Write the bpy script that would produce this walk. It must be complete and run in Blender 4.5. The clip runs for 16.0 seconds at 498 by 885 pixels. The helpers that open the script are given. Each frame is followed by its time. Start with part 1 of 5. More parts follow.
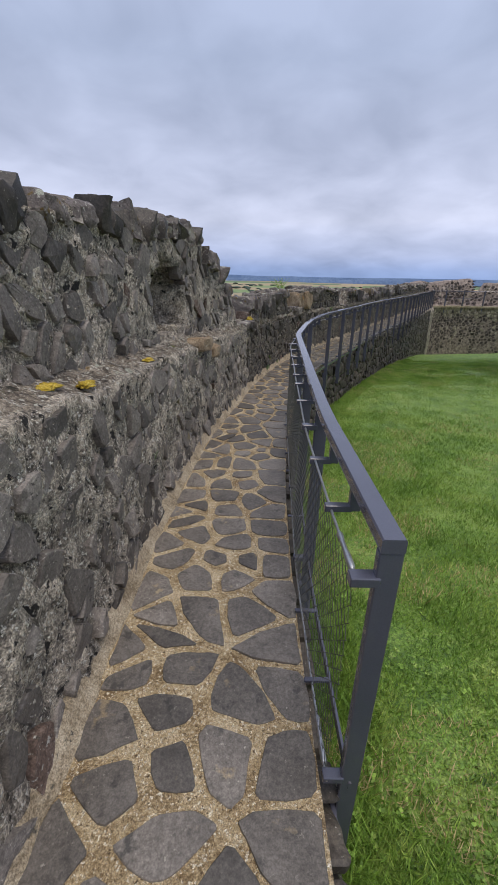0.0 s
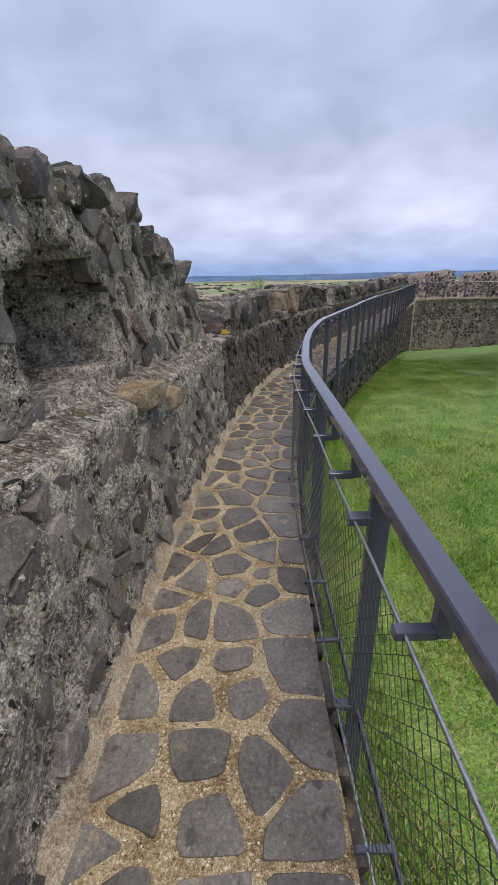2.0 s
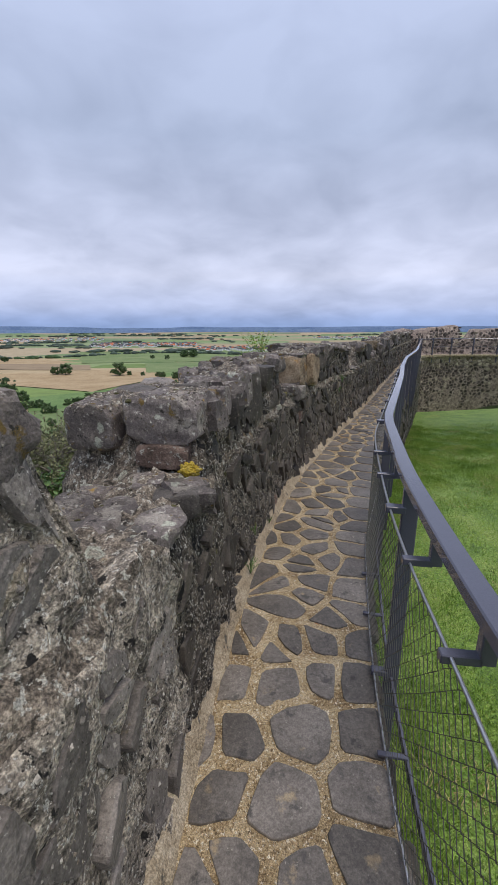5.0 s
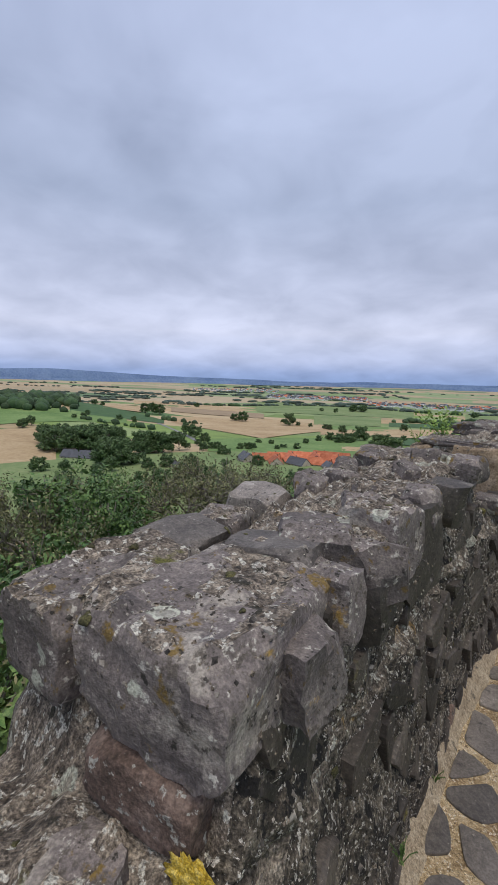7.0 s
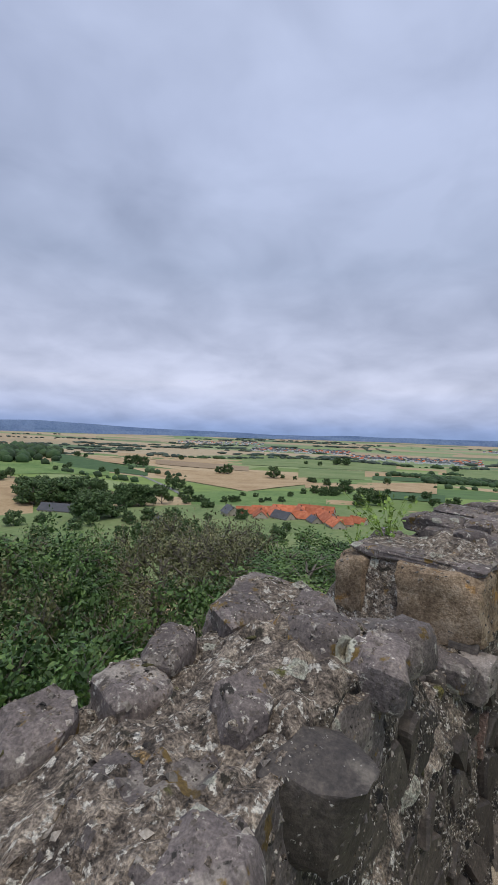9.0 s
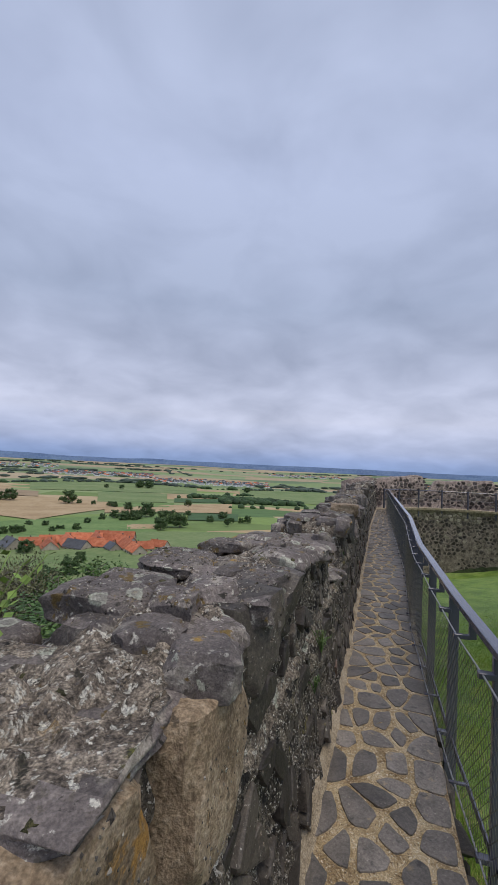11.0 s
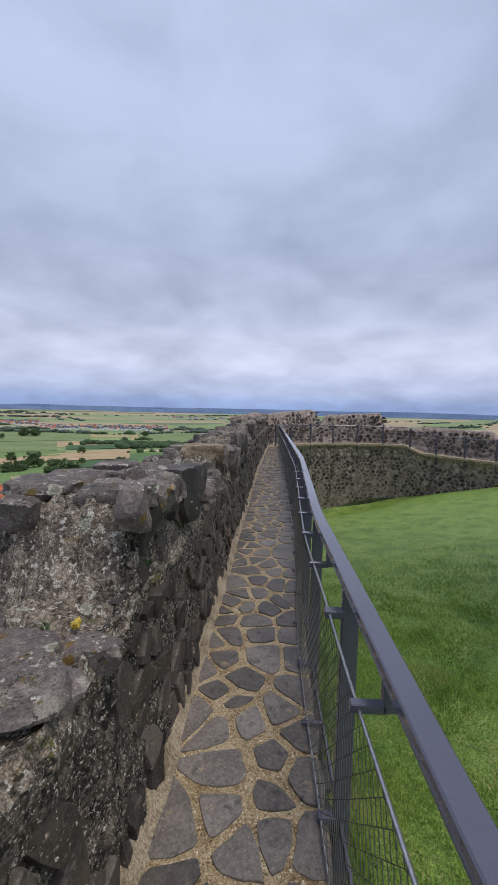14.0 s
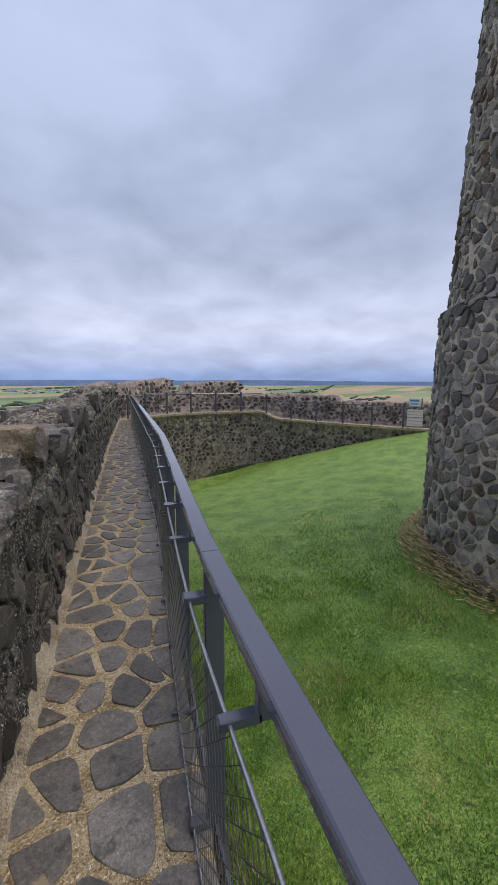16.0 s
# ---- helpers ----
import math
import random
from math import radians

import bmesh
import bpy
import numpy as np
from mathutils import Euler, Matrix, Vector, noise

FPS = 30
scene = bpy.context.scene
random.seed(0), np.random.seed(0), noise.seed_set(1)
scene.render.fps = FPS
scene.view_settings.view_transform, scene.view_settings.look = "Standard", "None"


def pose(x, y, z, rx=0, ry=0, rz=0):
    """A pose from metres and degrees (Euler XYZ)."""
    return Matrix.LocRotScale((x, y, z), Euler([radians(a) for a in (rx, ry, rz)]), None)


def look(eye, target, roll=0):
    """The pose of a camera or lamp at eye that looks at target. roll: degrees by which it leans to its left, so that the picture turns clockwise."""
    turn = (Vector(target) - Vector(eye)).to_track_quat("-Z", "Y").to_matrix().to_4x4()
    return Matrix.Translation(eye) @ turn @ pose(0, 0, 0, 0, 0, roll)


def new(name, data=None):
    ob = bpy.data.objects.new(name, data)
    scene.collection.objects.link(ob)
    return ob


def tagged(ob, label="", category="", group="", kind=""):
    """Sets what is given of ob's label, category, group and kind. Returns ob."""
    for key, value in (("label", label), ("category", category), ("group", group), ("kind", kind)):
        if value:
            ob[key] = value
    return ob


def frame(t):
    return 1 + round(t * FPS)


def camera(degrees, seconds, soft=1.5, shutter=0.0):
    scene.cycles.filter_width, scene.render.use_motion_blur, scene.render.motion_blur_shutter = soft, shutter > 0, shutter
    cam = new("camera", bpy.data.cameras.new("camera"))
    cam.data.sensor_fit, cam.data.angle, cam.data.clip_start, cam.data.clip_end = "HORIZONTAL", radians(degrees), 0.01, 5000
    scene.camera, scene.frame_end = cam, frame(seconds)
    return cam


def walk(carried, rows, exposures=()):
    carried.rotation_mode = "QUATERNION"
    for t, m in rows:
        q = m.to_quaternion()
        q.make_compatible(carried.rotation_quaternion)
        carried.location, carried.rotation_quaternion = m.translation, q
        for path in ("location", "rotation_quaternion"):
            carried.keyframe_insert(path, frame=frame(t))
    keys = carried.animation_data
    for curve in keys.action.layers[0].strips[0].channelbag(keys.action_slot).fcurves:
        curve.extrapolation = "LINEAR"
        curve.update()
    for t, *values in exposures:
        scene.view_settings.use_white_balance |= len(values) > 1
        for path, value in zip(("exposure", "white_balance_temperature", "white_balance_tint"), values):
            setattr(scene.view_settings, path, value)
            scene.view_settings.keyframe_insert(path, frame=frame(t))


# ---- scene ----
cam = camera(63.1, 16.0)
PATH = [
    (0, (-0.03, 0.041, 1.712), (-0.01, 1.891, 0.951), 1.2),
    (0.5, (-0.042, 0.535, 1.673), (-0.04, 2.385, 0.912), 0.7),
    (1, (-0.057, 1.031, 1.687), (-0.051, 2.881, 0.926), 0.8),
    (1.5, (-0.098, 1.53, 1.699), (-0.025, 3.38, 0.94), -0.3),
    (2, (-0.042, 2.026, 1.681), (0.075, 3.872, 0.92), -1.2),
    (2.5, (-0.013, 2.547, 1.663), (0.129, 4.385, 0.888), 0.4),
    (3, (0.024, 3.042, 1.66), (0.24, 4.875, 0.889), 0.1),
    (3.2, (0.05, 3.255, 1.655), (0.267, 5.087, 0.888), 0.1),
    (5.3, (0.142, 5.517, 1.74), (0.286, 7.446, 1.232), -0.1),
    (5.5, (0.149, 5.683, 1.756), (0.212, 7.622, 1.271), -0.4),
    (6, (0.201, 6.06, 1.789), (-0.004, 8.007, 1.378), -0.1),
    (6.5, (0.219, 6.369, 1.8), (-0.261, 8.277, 1.438), 1.1),
    (7, (0.254, 6.68, 1.849), (-0.357, 8.56, 1.544), 1.4),
    (7.5, (0.394, 7.027, 1.889), (-0.251, 8.904, 1.647), 1.9),
    (8, (0.472, 7.356, 1.929), (-0.183, 9.235, 1.731), 2.3),
    (8.5, (0.526, 7.651, 1.987), (-0.087, 9.551, 1.863), 1.9),
    (9, (0.635, 7.929, 2.034), (0.081, 9.85, 1.989), 1.8),
    (9.5, (0.737, 8.239, 2.07), (0.233, 10.174, 2.084), 2.7),
    (10, (0.832, 8.55, 2.074), (0.602, 10.534, 2.161), 2.8),
    (10.2, (0.883, 8.665, 2.064), (0.807, 10.661, 2.171), 2.8),
    (12.3, (2.223, 10.863, 1.822), (2.865, 12.757, 1.86), 2.6),
    (12.5, (2.317, 10.978, 1.822), (2.965, 12.87, 1.835), 2.4),
    (13, (2.491, 11.304, 1.782), (3.16, 13.188, 1.725), 2.3),
    (13.5, (2.68, 11.625, 1.774), (3.47, 13.458, 1.649), 1.3),
    (14, (2.917, 11.908, 1.749), (3.769, 13.71, 1.587), 1.4),
    (14.5, (3.107, 12.205, 1.706), (4.128, 13.915, 1.521), 1.6),
    (15, (3.291, 12.502, 1.673), (4.497, 14.081, 1.444), 0.9),
    (15.5, (3.484, 12.765, 1.691), (4.764, 14.277, 1.421), -0.4),
    (16, (3.623, 13.09, 1.665), (5.034, 14.475, 1.365), 0.2),
]
walk(cam, [(t, look(eye, target, roll)) for t, eye, target, roll in PATH],
     [(0, 0.14), (2.0, 0.28), (3.0, 0.3), (5.5, 0.15), (7.5, 0.12), (9, 0.04), (12.5, -0.06), (13.5, 0.1), (14.5, 0.12), (16, 0.16)])

from mathutils.bvhtree import BVHTree


# ---------------- light ----------------
world = bpy.data.worlds.new("overcast_sky")
scene.world = world
world.use_nodes = True
W = world.node_tree
W.nodes.clear()


def wn(kind, **props):
    node = W.nodes.new(kind)
    for k, v in props.items():
        node.inputs[k].default_value = v
    return node


SUN_EL, SUN_AZ = 72, 145
sky = W.nodes.new("ShaderNodeTexSky")
sky.sky_type, sky.sun_disc = "NISHITA", False
sky.sun_elevation, sky.sun_rotation = radians(SUN_EL), radians(SUN_AZ)
co = W.nodes.new("ShaderNodeTexCoord")
sep = W.nodes.new("ShaderNodeSeparateXYZ")
W.links.new(co.outputs["Generated"], sep.inputs[0])
# cloud deck: the direction is spread onto a flat layer overhead
zc = W.nodes.new("ShaderNodeMath"); zc.operation = "MAXIMUM"; zc.inputs[1].default_value = 0.0
W.links.new(sep.outputs[2], zc.inputs[0])
za = W.nodes.new("ShaderNodeMath"); za.operation = "ADD"; za.inputs[1].default_value = 0.30
W.links.new(zc.outputs[0], za.inputs[0])
flat = W.nodes.new("ShaderNodeVectorMath"); flat.operation = "DIVIDE"
comb = W.nodes.new("ShaderNodeCombineXYZ"); comb.inputs[2].default_value = 1.0
W.links.new(za.outputs[0], comb.inputs[0]); W.links.new(za.outputs[0], comb.inputs[1])
W.links.new(co.outputs["Generated"], flat.inputs[0]); W.links.new(comb.outputs[0], flat.inputs[1])
n1 = wn("ShaderNodeTexNoise", Scale=1.1, Detail=3.0, Roughness=0.5, Distortion=0.2)
n2 = wn("ShaderNodeTexNoise", Scale=3.4, Detail=4.0, Roughness=0.5, Distortion=0.3)
W.links.new(flat.outputs[0], n1.inputs["Vector"]); W.links.new(flat.outputs[0], n2.inputs["Vector"])
mixn = W.nodes.new("ShaderNodeMix"); mixn.data_type = "FLOAT"; mixn.inputs[0].default_value = 0.42
W.links.new(n1.outputs[0], mixn.inputs[2]); W.links.new(n2.outputs[0], mixn.inputs[3])
shade = W.nodes.new("ShaderNodeValToRGB")
shade.color_ramp.elements[0].position, shade.color_ramp.elements[0].color = 0.36, (0.76, 0.77, 0.79, 1)
shade.color_ramp.elements[1].position, shade.color_ramp.elements[1].color = 0.62, (1.14, 1.13, 1.12, 1)
W.links.new(mixn.outputs[0], shade.inputs[0])
grad = W.nodes.new("ShaderNodeValToRGB")
els = grad.color_ramp.elements
els[0].position, els[0].color = 0.0, (0.26, 0.37, 0.65, 1)
els[1].position, els[1].color = 1.0, (0.455, 0.52, 0.69, 1)
for p, c in ((0.018, (0.30, 0.40, 0.68, 1)), (0.045, (0.45, 0.52, 0.76, 1)), (0.11, (0.60, 0.64, 0.82, 1)), (0.20, (0.54, 0.59, 0.77, 1)), (0.36, (0.395, 0.46, 0.63, 1)), (0.6, (0.47, 0.54, 0.745, 1))):
    e = els.new(p); e.color = c
W.links.new(zc.outputs[0], grad.inputs[0])
mul = W.nodes.new("ShaderNodeMix"); mul.data_type, mul.blend_type = "RGBA", "MULTIPLY"; mul.inputs[0].default_value = 1.0
W.links.new(grad.outputs[0], mul.inputs[6]); W.links.new(shade.outputs[0], mul.inputs[7])
bg1 = W.nodes.new("ShaderNodeBackground"); bg1.inputs[1].default_value = 0.1
bg2 = W.nodes.new("ShaderNodeBackground"); bg2.inputs[1].default_value = 1.0
W.links.new(sky.outputs[0], bg1.inputs[0]); W.links.new(mul.outputs[2], bg2.inputs[0])
cover = W.nodes.new("ShaderNodeMixShader"); cover.inputs[0].default_value = 0.93
wout = W.nodes.new("ShaderNodeOutputWorld")
W.links.new(bg1.outputs[0], cover.inputs[1]); W.links.new(bg2.outputs[0], cover.inputs[2]); W.links.new(cover.outputs[0], wout.inputs[0])

sun = new("sun", bpy.data.lights.new("sun", "SUN"))
sun.data.energy, sun.data.angle, sun.data.color = 1.5, radians(35), (1.0, 0.90, 0.77)
az, el = radians(SUN_AZ), radians(SUN_EL)
sun.matrix_world = look((0, 0, 60), Vector((0, 0, 60)) - Vector((math.sin(az) * math.cos(el), math.cos(az) * math.cos(el), math.sin(el))))


# ---------------- materials ----------------
def make_mat(name, stops, scale=6.0, fine=60.0, rough=0.9, bump=0.4, rnd=0.35, specks=(), metal=0.0, coat=0.0, bump_fine=0.4, stretch=(1, 1, 1), dist=0.02, grain=0.0, rings=False):
    """Two-scale noise colour (stops: list of rgb), object-to-object variation and specks ((rgb, scale, threshold, softness), ...)."""
    m = bpy.data.materials.new(name)
    m.use_nodes = True
    t = m.node_tree
    b = t.nodes["Principled BSDF"]
    tc = t.nodes.new("ShaderNodeNewGeometry")
    mp = t.nodes.new("ShaderNodeMapping"); mp.inputs["Scale"].default_value = stretch
    t.links.new(tc.outputs["Position"], mp.inputs[0])

    def noise_tex(s, d=4.0, r=0.6):
        n = t.nodes.new("ShaderNodeTexNoise")
        n.inputs["Scale"].default_value, n.inputs["Detail"].default_value, n.inputs["Roughness"].default_value = s, d, r
        t.links.new(mp.outputs[0], n.inputs["Vector"])
        return n
    a, f = noise_tex(scale), noise_tex(fine, 3.0, 0.7)
    mx = t.nodes.new("ShaderNodeMix"); mx.data_type = "FLOAT"; mx.inputs[0].default_value = 0.5
    t.links.new(a.outputs[0], mx.inputs[2]); t.links.new(f.outputs[0], mx.inputs[3])
    ramp = t.nodes.new("ShaderNodeValToRGB")
    es = ramp.color_ramp.elements
    es[0].position, es[0].color = 0.39, (*stops[0], 1)
    es[1].position, es[1].color = 0.61, (*stops[-1], 1)
    for i, c in enumerate(stops[1:-1]):
        e = es.new(0.39 + 0.22 * (i + 1) / (len(stops) - 1)); e.color = (*c, 1)
    t.links.new(mx.outputs[0], ramp.inputs[0])
    col = ramp.outputs[0]
    for rgb, s, th, soft in specks:
        n = noise_tex(s, 5.0, 0.65)
        mr = t.nodes.new("ShaderNodeMapRange")
        mr.inputs["From Min"].default_value, mr.inputs["From Max"].default_value = th, th + soft
        t.links.new(n.outputs[0], mr.inputs[0])
        mc = t.nodes.new("ShaderNodeMix"); mc.data_type = "RGBA"
        t.links.new(mr.outputs[0], mc.inputs[0]); t.links.new(col, mc.inputs[6]); mc.inputs[7].default_value = (*rgb, 1)
        col = mc.outputs[2]
    if rings:
        # round crustose lichens, one in some cells, each with a pale rim
        vo = t.nodes.new("ShaderNodeTexVoronoi"); vo.inputs["Scale"].default_value = 9.5
        wb = t.nodes.new("ShaderNodeVectorMath"); wb.operation = "MULTIPLY_ADD"
        wb.inputs[1].default_value = (0.05, 0.05, 0.05)
        wn2 = noise_tex(22.0)
        t.links.new(wn2.outputs["Color"], wb.inputs[0]); t.links.new(mp.outputs[0], wb.inputs[2]); t.links.new(wb.outputs[0], vo.inputs["Vector"])
        sc = t.nodes.new("ShaderNodeSeparateColor"); t.links.new(vo.outputs["Color"], sc.inputs[0])
        pick = t.nodes.new("ShaderNodeMath"); pick.operation = "GREATER_THAN"; pick.inputs[1].default_value = 0.76; t.links.new(sc.outputs[0], pick.inputs[0])
        disc = t.nodes.new("ShaderNodeValToRGB")
        de = disc.color_ramp.elements
        de[0].position, de[0].color = 0.0, (0.35, 0.35, 0.35, 1)
        de[1].position, de[1].color = 0.34, (0, 0, 0, 1)
        for p_, v_ in ((0.20, 0.4), (0.25, 0.95), (0.31, 0.85)):
            e = de.new(p_); e.color = (v_, v_, v_, 1)
        t.links.new(vo.outputs["Distance"], disc.inputs[0])
        both = t.nodes.new("ShaderNodeMath"); both.operation = "MULTIPLY"; t.links.new(disc.outputs[0], both.inputs[0]); t.links.new(pick.outputs[0], both.inputs[1])
        mc = t.nodes.new("ShaderNodeMix"); mc.data_type = "RGBA"
        t.links.new(both.outputs[0], mc.inputs[0]); t.links.new(col, mc.inputs[6]); mc.inputs[7].default_value = (0.40, 0.41, 0.33, 1)
        col = mc.outputs[2]
    if grain:
        gn = noise_tex(fine * 2.6, 2.0, 0.6)
        gr = t.nodes.new("ShaderNodeMapRange")
        gr.inputs["From Min"].default_value, gr.inputs["From Max"].default_value = 0.33, 0.67
        gr.inputs["To Min"].default_value, gr.inputs["To Max"].default_value = 1 - grain, 1 + grain
        t.links.new(gn.outputs[0], gr.inputs[0])
        gm = t.nodes.new("ShaderNodeVectorMath"); gm.operation = "SCALE"
        t.links.new(col, gm.inputs[0]); t.links.new(gr.outputs[0], gm.inputs["Scale"])
        col = gm.outputs[0]
    if rnd:
        oi = t.nodes.new("ShaderNodeObjectInfo")
        ad = t.nodes.new("ShaderNodeMath"); ad.operation = "ADD"
        t.links.new(oi.outputs["Random"], ad.inputs[0]); t.links.new(tc.outputs["Random Per Island"], ad.inputs[1])
        fr = t.nodes.new("ShaderNodeMath"); fr.operation = "FRACT"; t.links.new(ad.outputs[0], fr.inputs[0])
        mr = t.nodes.new("ShaderNodeMapRange")
        mr.inputs["To Min"].default_value, mr.inputs["To Max"].default_value = 1 - rnd, 1 + rnd
        t.links.new(fr.outputs[0], mr.inputs[0])
        vm = t.nodes.new("ShaderNodeVectorMath"); vm.operation = "SCALE"
        t.links.new(col, vm.inputs[0]); t.links.new(mr.outputs[0], vm.inputs["Scale"])
        col = vm.outputs[0]
    t.links.new(col, b.inputs["Base Color"])
    b.inputs["Roughness"].default_value, b.inputs["Metallic"].default_value = rough, metal
    if coat:
        b.inputs["Coat Weight"].default_value = coat
    if bump:
        h = t.nodes.new("ShaderNodeMix"); h.data_type = "FLOAT"; h.inputs[0].default_value = bump_fine
        t.links.new(a.outputs[0], h.inputs[2]); t.links.new(f.outputs[0], h.inputs[3])
        bp = t.nodes.new("ShaderNodeBump"); bp.inputs["Strength"].default_value, bp.inputs["Distance"].default_value = bump, dist
        t.links.new(h.outputs[0], bp.inputs["Height"]); t.links.new(bp.outputs[0], b.inputs["Normal"])
    return m


LICHEN = (((0.42, 0.41, 0.36), 38.0, 0.60, 0.03), ((0.40, 0.26, 0.05), 5.0, 0.70, 0.02))
M_RUBBLE = make_mat("rubble_mortar", [(0.0654, 0.0567, 0.0465), (0.279, 0.24, 0.191), (0.618, 0.54, 0.427)], 12, 55, 0.95, 1.0, 0.0, (((0.58, 0.55, 0.48), 58.0, 0.58, 0.02), ((0.018, 0.016, 0.014), 15.0, 0.60, 0.03), ((0.14, 0.105, 0.045), 3.0, 0.64, 0.08)), dist=0.035, grain=0.5)
M_RUBBLE_DARK = make_mat("dark_rubble_mortar", [(0.0136, 0.012, 0.0094), (0.0753, 0.0625, 0.0469), (0.241, 0.206, 0.155)], 12, 60, 0.95, 1.0, 0.0, (((0.50, 0.47, 0.41), 75.0, 0.575, 0.02), ((0.012, 0.011, 0.010), 13.0, 0.58, 0.03), ((0.16, 0.14, 0.04), 5.0, 0.64, 0.05)), dist=0.035, grain=0.5)
M_BASALT_GREY = make_mat("grey_basalt", [(0.111, 0.098, 0.0858), (0.173, 0.152, 0.133), (0.256, 0.227, 0.197)], 6, 60, 0.72, 0.9, 0.5, (((0.30, 0.275, 0.24), 10.0, 0.60, 0.10), ((0.46, 0.44, 0.39), 70.0, 0.645, 0.02), ((0.22, 0.17, 0.07), 4.0, 0.66, 0.06), ((0.06, 0.054, 0.048), 14.0, 0.63, 0.04)), dist=0.012, grain=0.22)
M_BASALT = make_mat("basalt", [(0.0371, 0.0313, 0.026), (0.0664, 0.0561, 0.0462), (0.112, 0.0948, 0.0756)], 5, 60, 0.6, 0.8, 0.55, (((0.17, 0.15, 0.12), 9.0, 0.60, 0.12), ((0.40, 0.38, 0.33), 70.0, 0.655, 0.02), ((0.17, 0.14, 0.05), 4.0, 0.655, 0.06), ((0.36, 0.35, 0.30), 11.0, 0.70, 0.02)), dist=0.010, grain=0.18)
M_CRUST = make_mat("lichen_crust", [(0.0491, 0.0397, 0.0308), (0.181, 0.149, 0.115), (0.397, 0.337, 0.259)], 13, 60, 0.96, 1.0, 0.0, (((0.52, 0.50, 0.43), 34.0, 0.56, 0.04), ((0.36, 0.22, 0.06), 7.0, 0.63, 0.08), ((0.045, 0.04, 0.028), 14.0, 0.60, 0.05), ((0.12, 0.12, 0.03), 5.0, 0.66, 0.05)), dist=0.045, grain=0.55, rings=True)
M_LICHEN = make_mat("yellow_lichen", [(0.42, 0.28, 0.02), (0.62, 0.44, 0.05), (0.70, 0.55, 0.14)], 30, 120, 0.95, 1.0, 0.1, dist=0.01, grain=0.4)
M_TOPSTONE = make_mat("weathered_top_stone", [(0.0988, 0.0834, 0.077), (0.151, 0.129, 0.118), (0.222, 0.191, 0.168)], 6, 60, 0.85, 0.9, 0.35, (((0.29, 0.26, 0.22), 5.0, 0.55, 0.07), ((0.10, 0.085, 0.07), 26.0, 0.57, 0.05), ((0.46, 0.44, 0.38), 30.0, 0.60, 0.06), ((0.36, 0.23, 0.06), 6.0, 0.635, 0.05), ((0.15, 0.10, 0.03), 9.0, 0.61, 0.04), ((0.03, 0.027, 0.021), 21.0, 0.63, 0.04)), dist=0.016, grain=0.28, rings=True)
M_PALE = make_mat("pale_sandstone", [(0.16, 0.112, 0.068), (0.30, 0.222, 0.14), (0.44, 0.35, 0.245)], 9, 50, 0.9, 0.9, 0.15, (((0.42, 0.23, 0.06), 6.0, 0.62, 0.05), ((0.10, 0.075, 0.05), 12.0, 0.62, 0.05)), grain=0.3)
M_RED = make_mat("red_sandstone", [(0.08, 0.055, 0.042), (0.145, 0.098, 0.076), (0.24, 0.175, 0.14)], 9, 50, 0.9, 0.9, 0.15, LICHEN, grain=0.35)
M_PAVE = make_mat("paving_basalt", [(0.104, 0.0915, 0.0786), (0.164, 0.144, 0.125), (0.234, 0.208, 0.182)], 4, 60, 0.44, 0.5, 0.36, (((0.36, 0.33, 0.28), 40.0, 0.65, 0.04), ((0.075, 0.068, 0.06), 11.0, 0.58, 0.08), ((0.34, 0.265, 0.165), 7.0, 0.62, 0.08)), dist=0.010, grain=0.22)
M_SAND = make_mat("sandy_joint_mortar", [(0.211, 0.139, 0.0688), (0.475, 0.357, 0.202), (0.651, 0.539, 0.361)], 6, 85, 0.95, 1.0, 0.0, (((0.80, 0.73, 0.58), 75.0, 0.58, 0.03), ((0.16, 0.11, 0.06), 60.0, 0.60, 0.03), ((0.36, 0.16, 0.05), 9.0, 0.69, 0.04)), bump_fine=0.75, dist=0.02, grain=0.45)
M_FILLET = make_mat("mortar_fillet", [(0.212, 0.163, 0.101), (0.385, 0.313, 0.212), (0.52, 0.443, 0.323)], 5, 60, 0.95, 0.9, 0.0, (((0.10, 0.09, 0.07), 9.0, 0.63, 0.05), ((0.16, 0.15, 0.05), 5.0, 0.66, 0.06)), dist=0.02, grain=0.4)
M_STEEL = make_mat("anthracite_painted_steel", [(0.086, 0.0877, 0.119), (0.103, 0.105, 0.142)], 3, 200, 0.26, 0.04, 0.0, coat=0.6)
M_INOX = make_mat("stainless_cable", [(0.42, 0.42, 0.43), (0.60, 0.60, 0.61)], 60, 300, 0.35, 0.2, 0.0, metal=0.9)
M_WIRE = make_mat("dark_wire", [(0.06, 0.058, 0.052), (0.12, 0.115, 0.10)], 30, 200, 0.5, 0.0, 0.0, metal=0.4)
M_LAWN = make_mat("lawn", [(0.0892, 0.172, 0.0251), (0.179, 0.299, 0.0453), (0.286, 0.371, 0.0883)], 1.8, 26, 0.55, 1.0, 0.0, (((0.34, 0.33, 0.10), 0.55, 0.64, 0.10), ((0.11, 0.20, 0.03), 0.9, 0.62, 0.12), ((0.32, 0.42, 0.10), 10.0, 0.60, 0.08), ((0.045, 0.10, 0.014), 8.0, 0.60, 0.08)), dist=0.05, grain=0.45)
M_BLADE = make_mat("grass_blade", [(0.117, 0.229, 0.0306), (0.223, 0.365, 0.0525), (0.38, 0.469, 0.109)], 1.6, 30, 0.7, 0.0, 0.35, (((0.26, 0.24, 0.09), 0.7, 0.66, 0.08),))
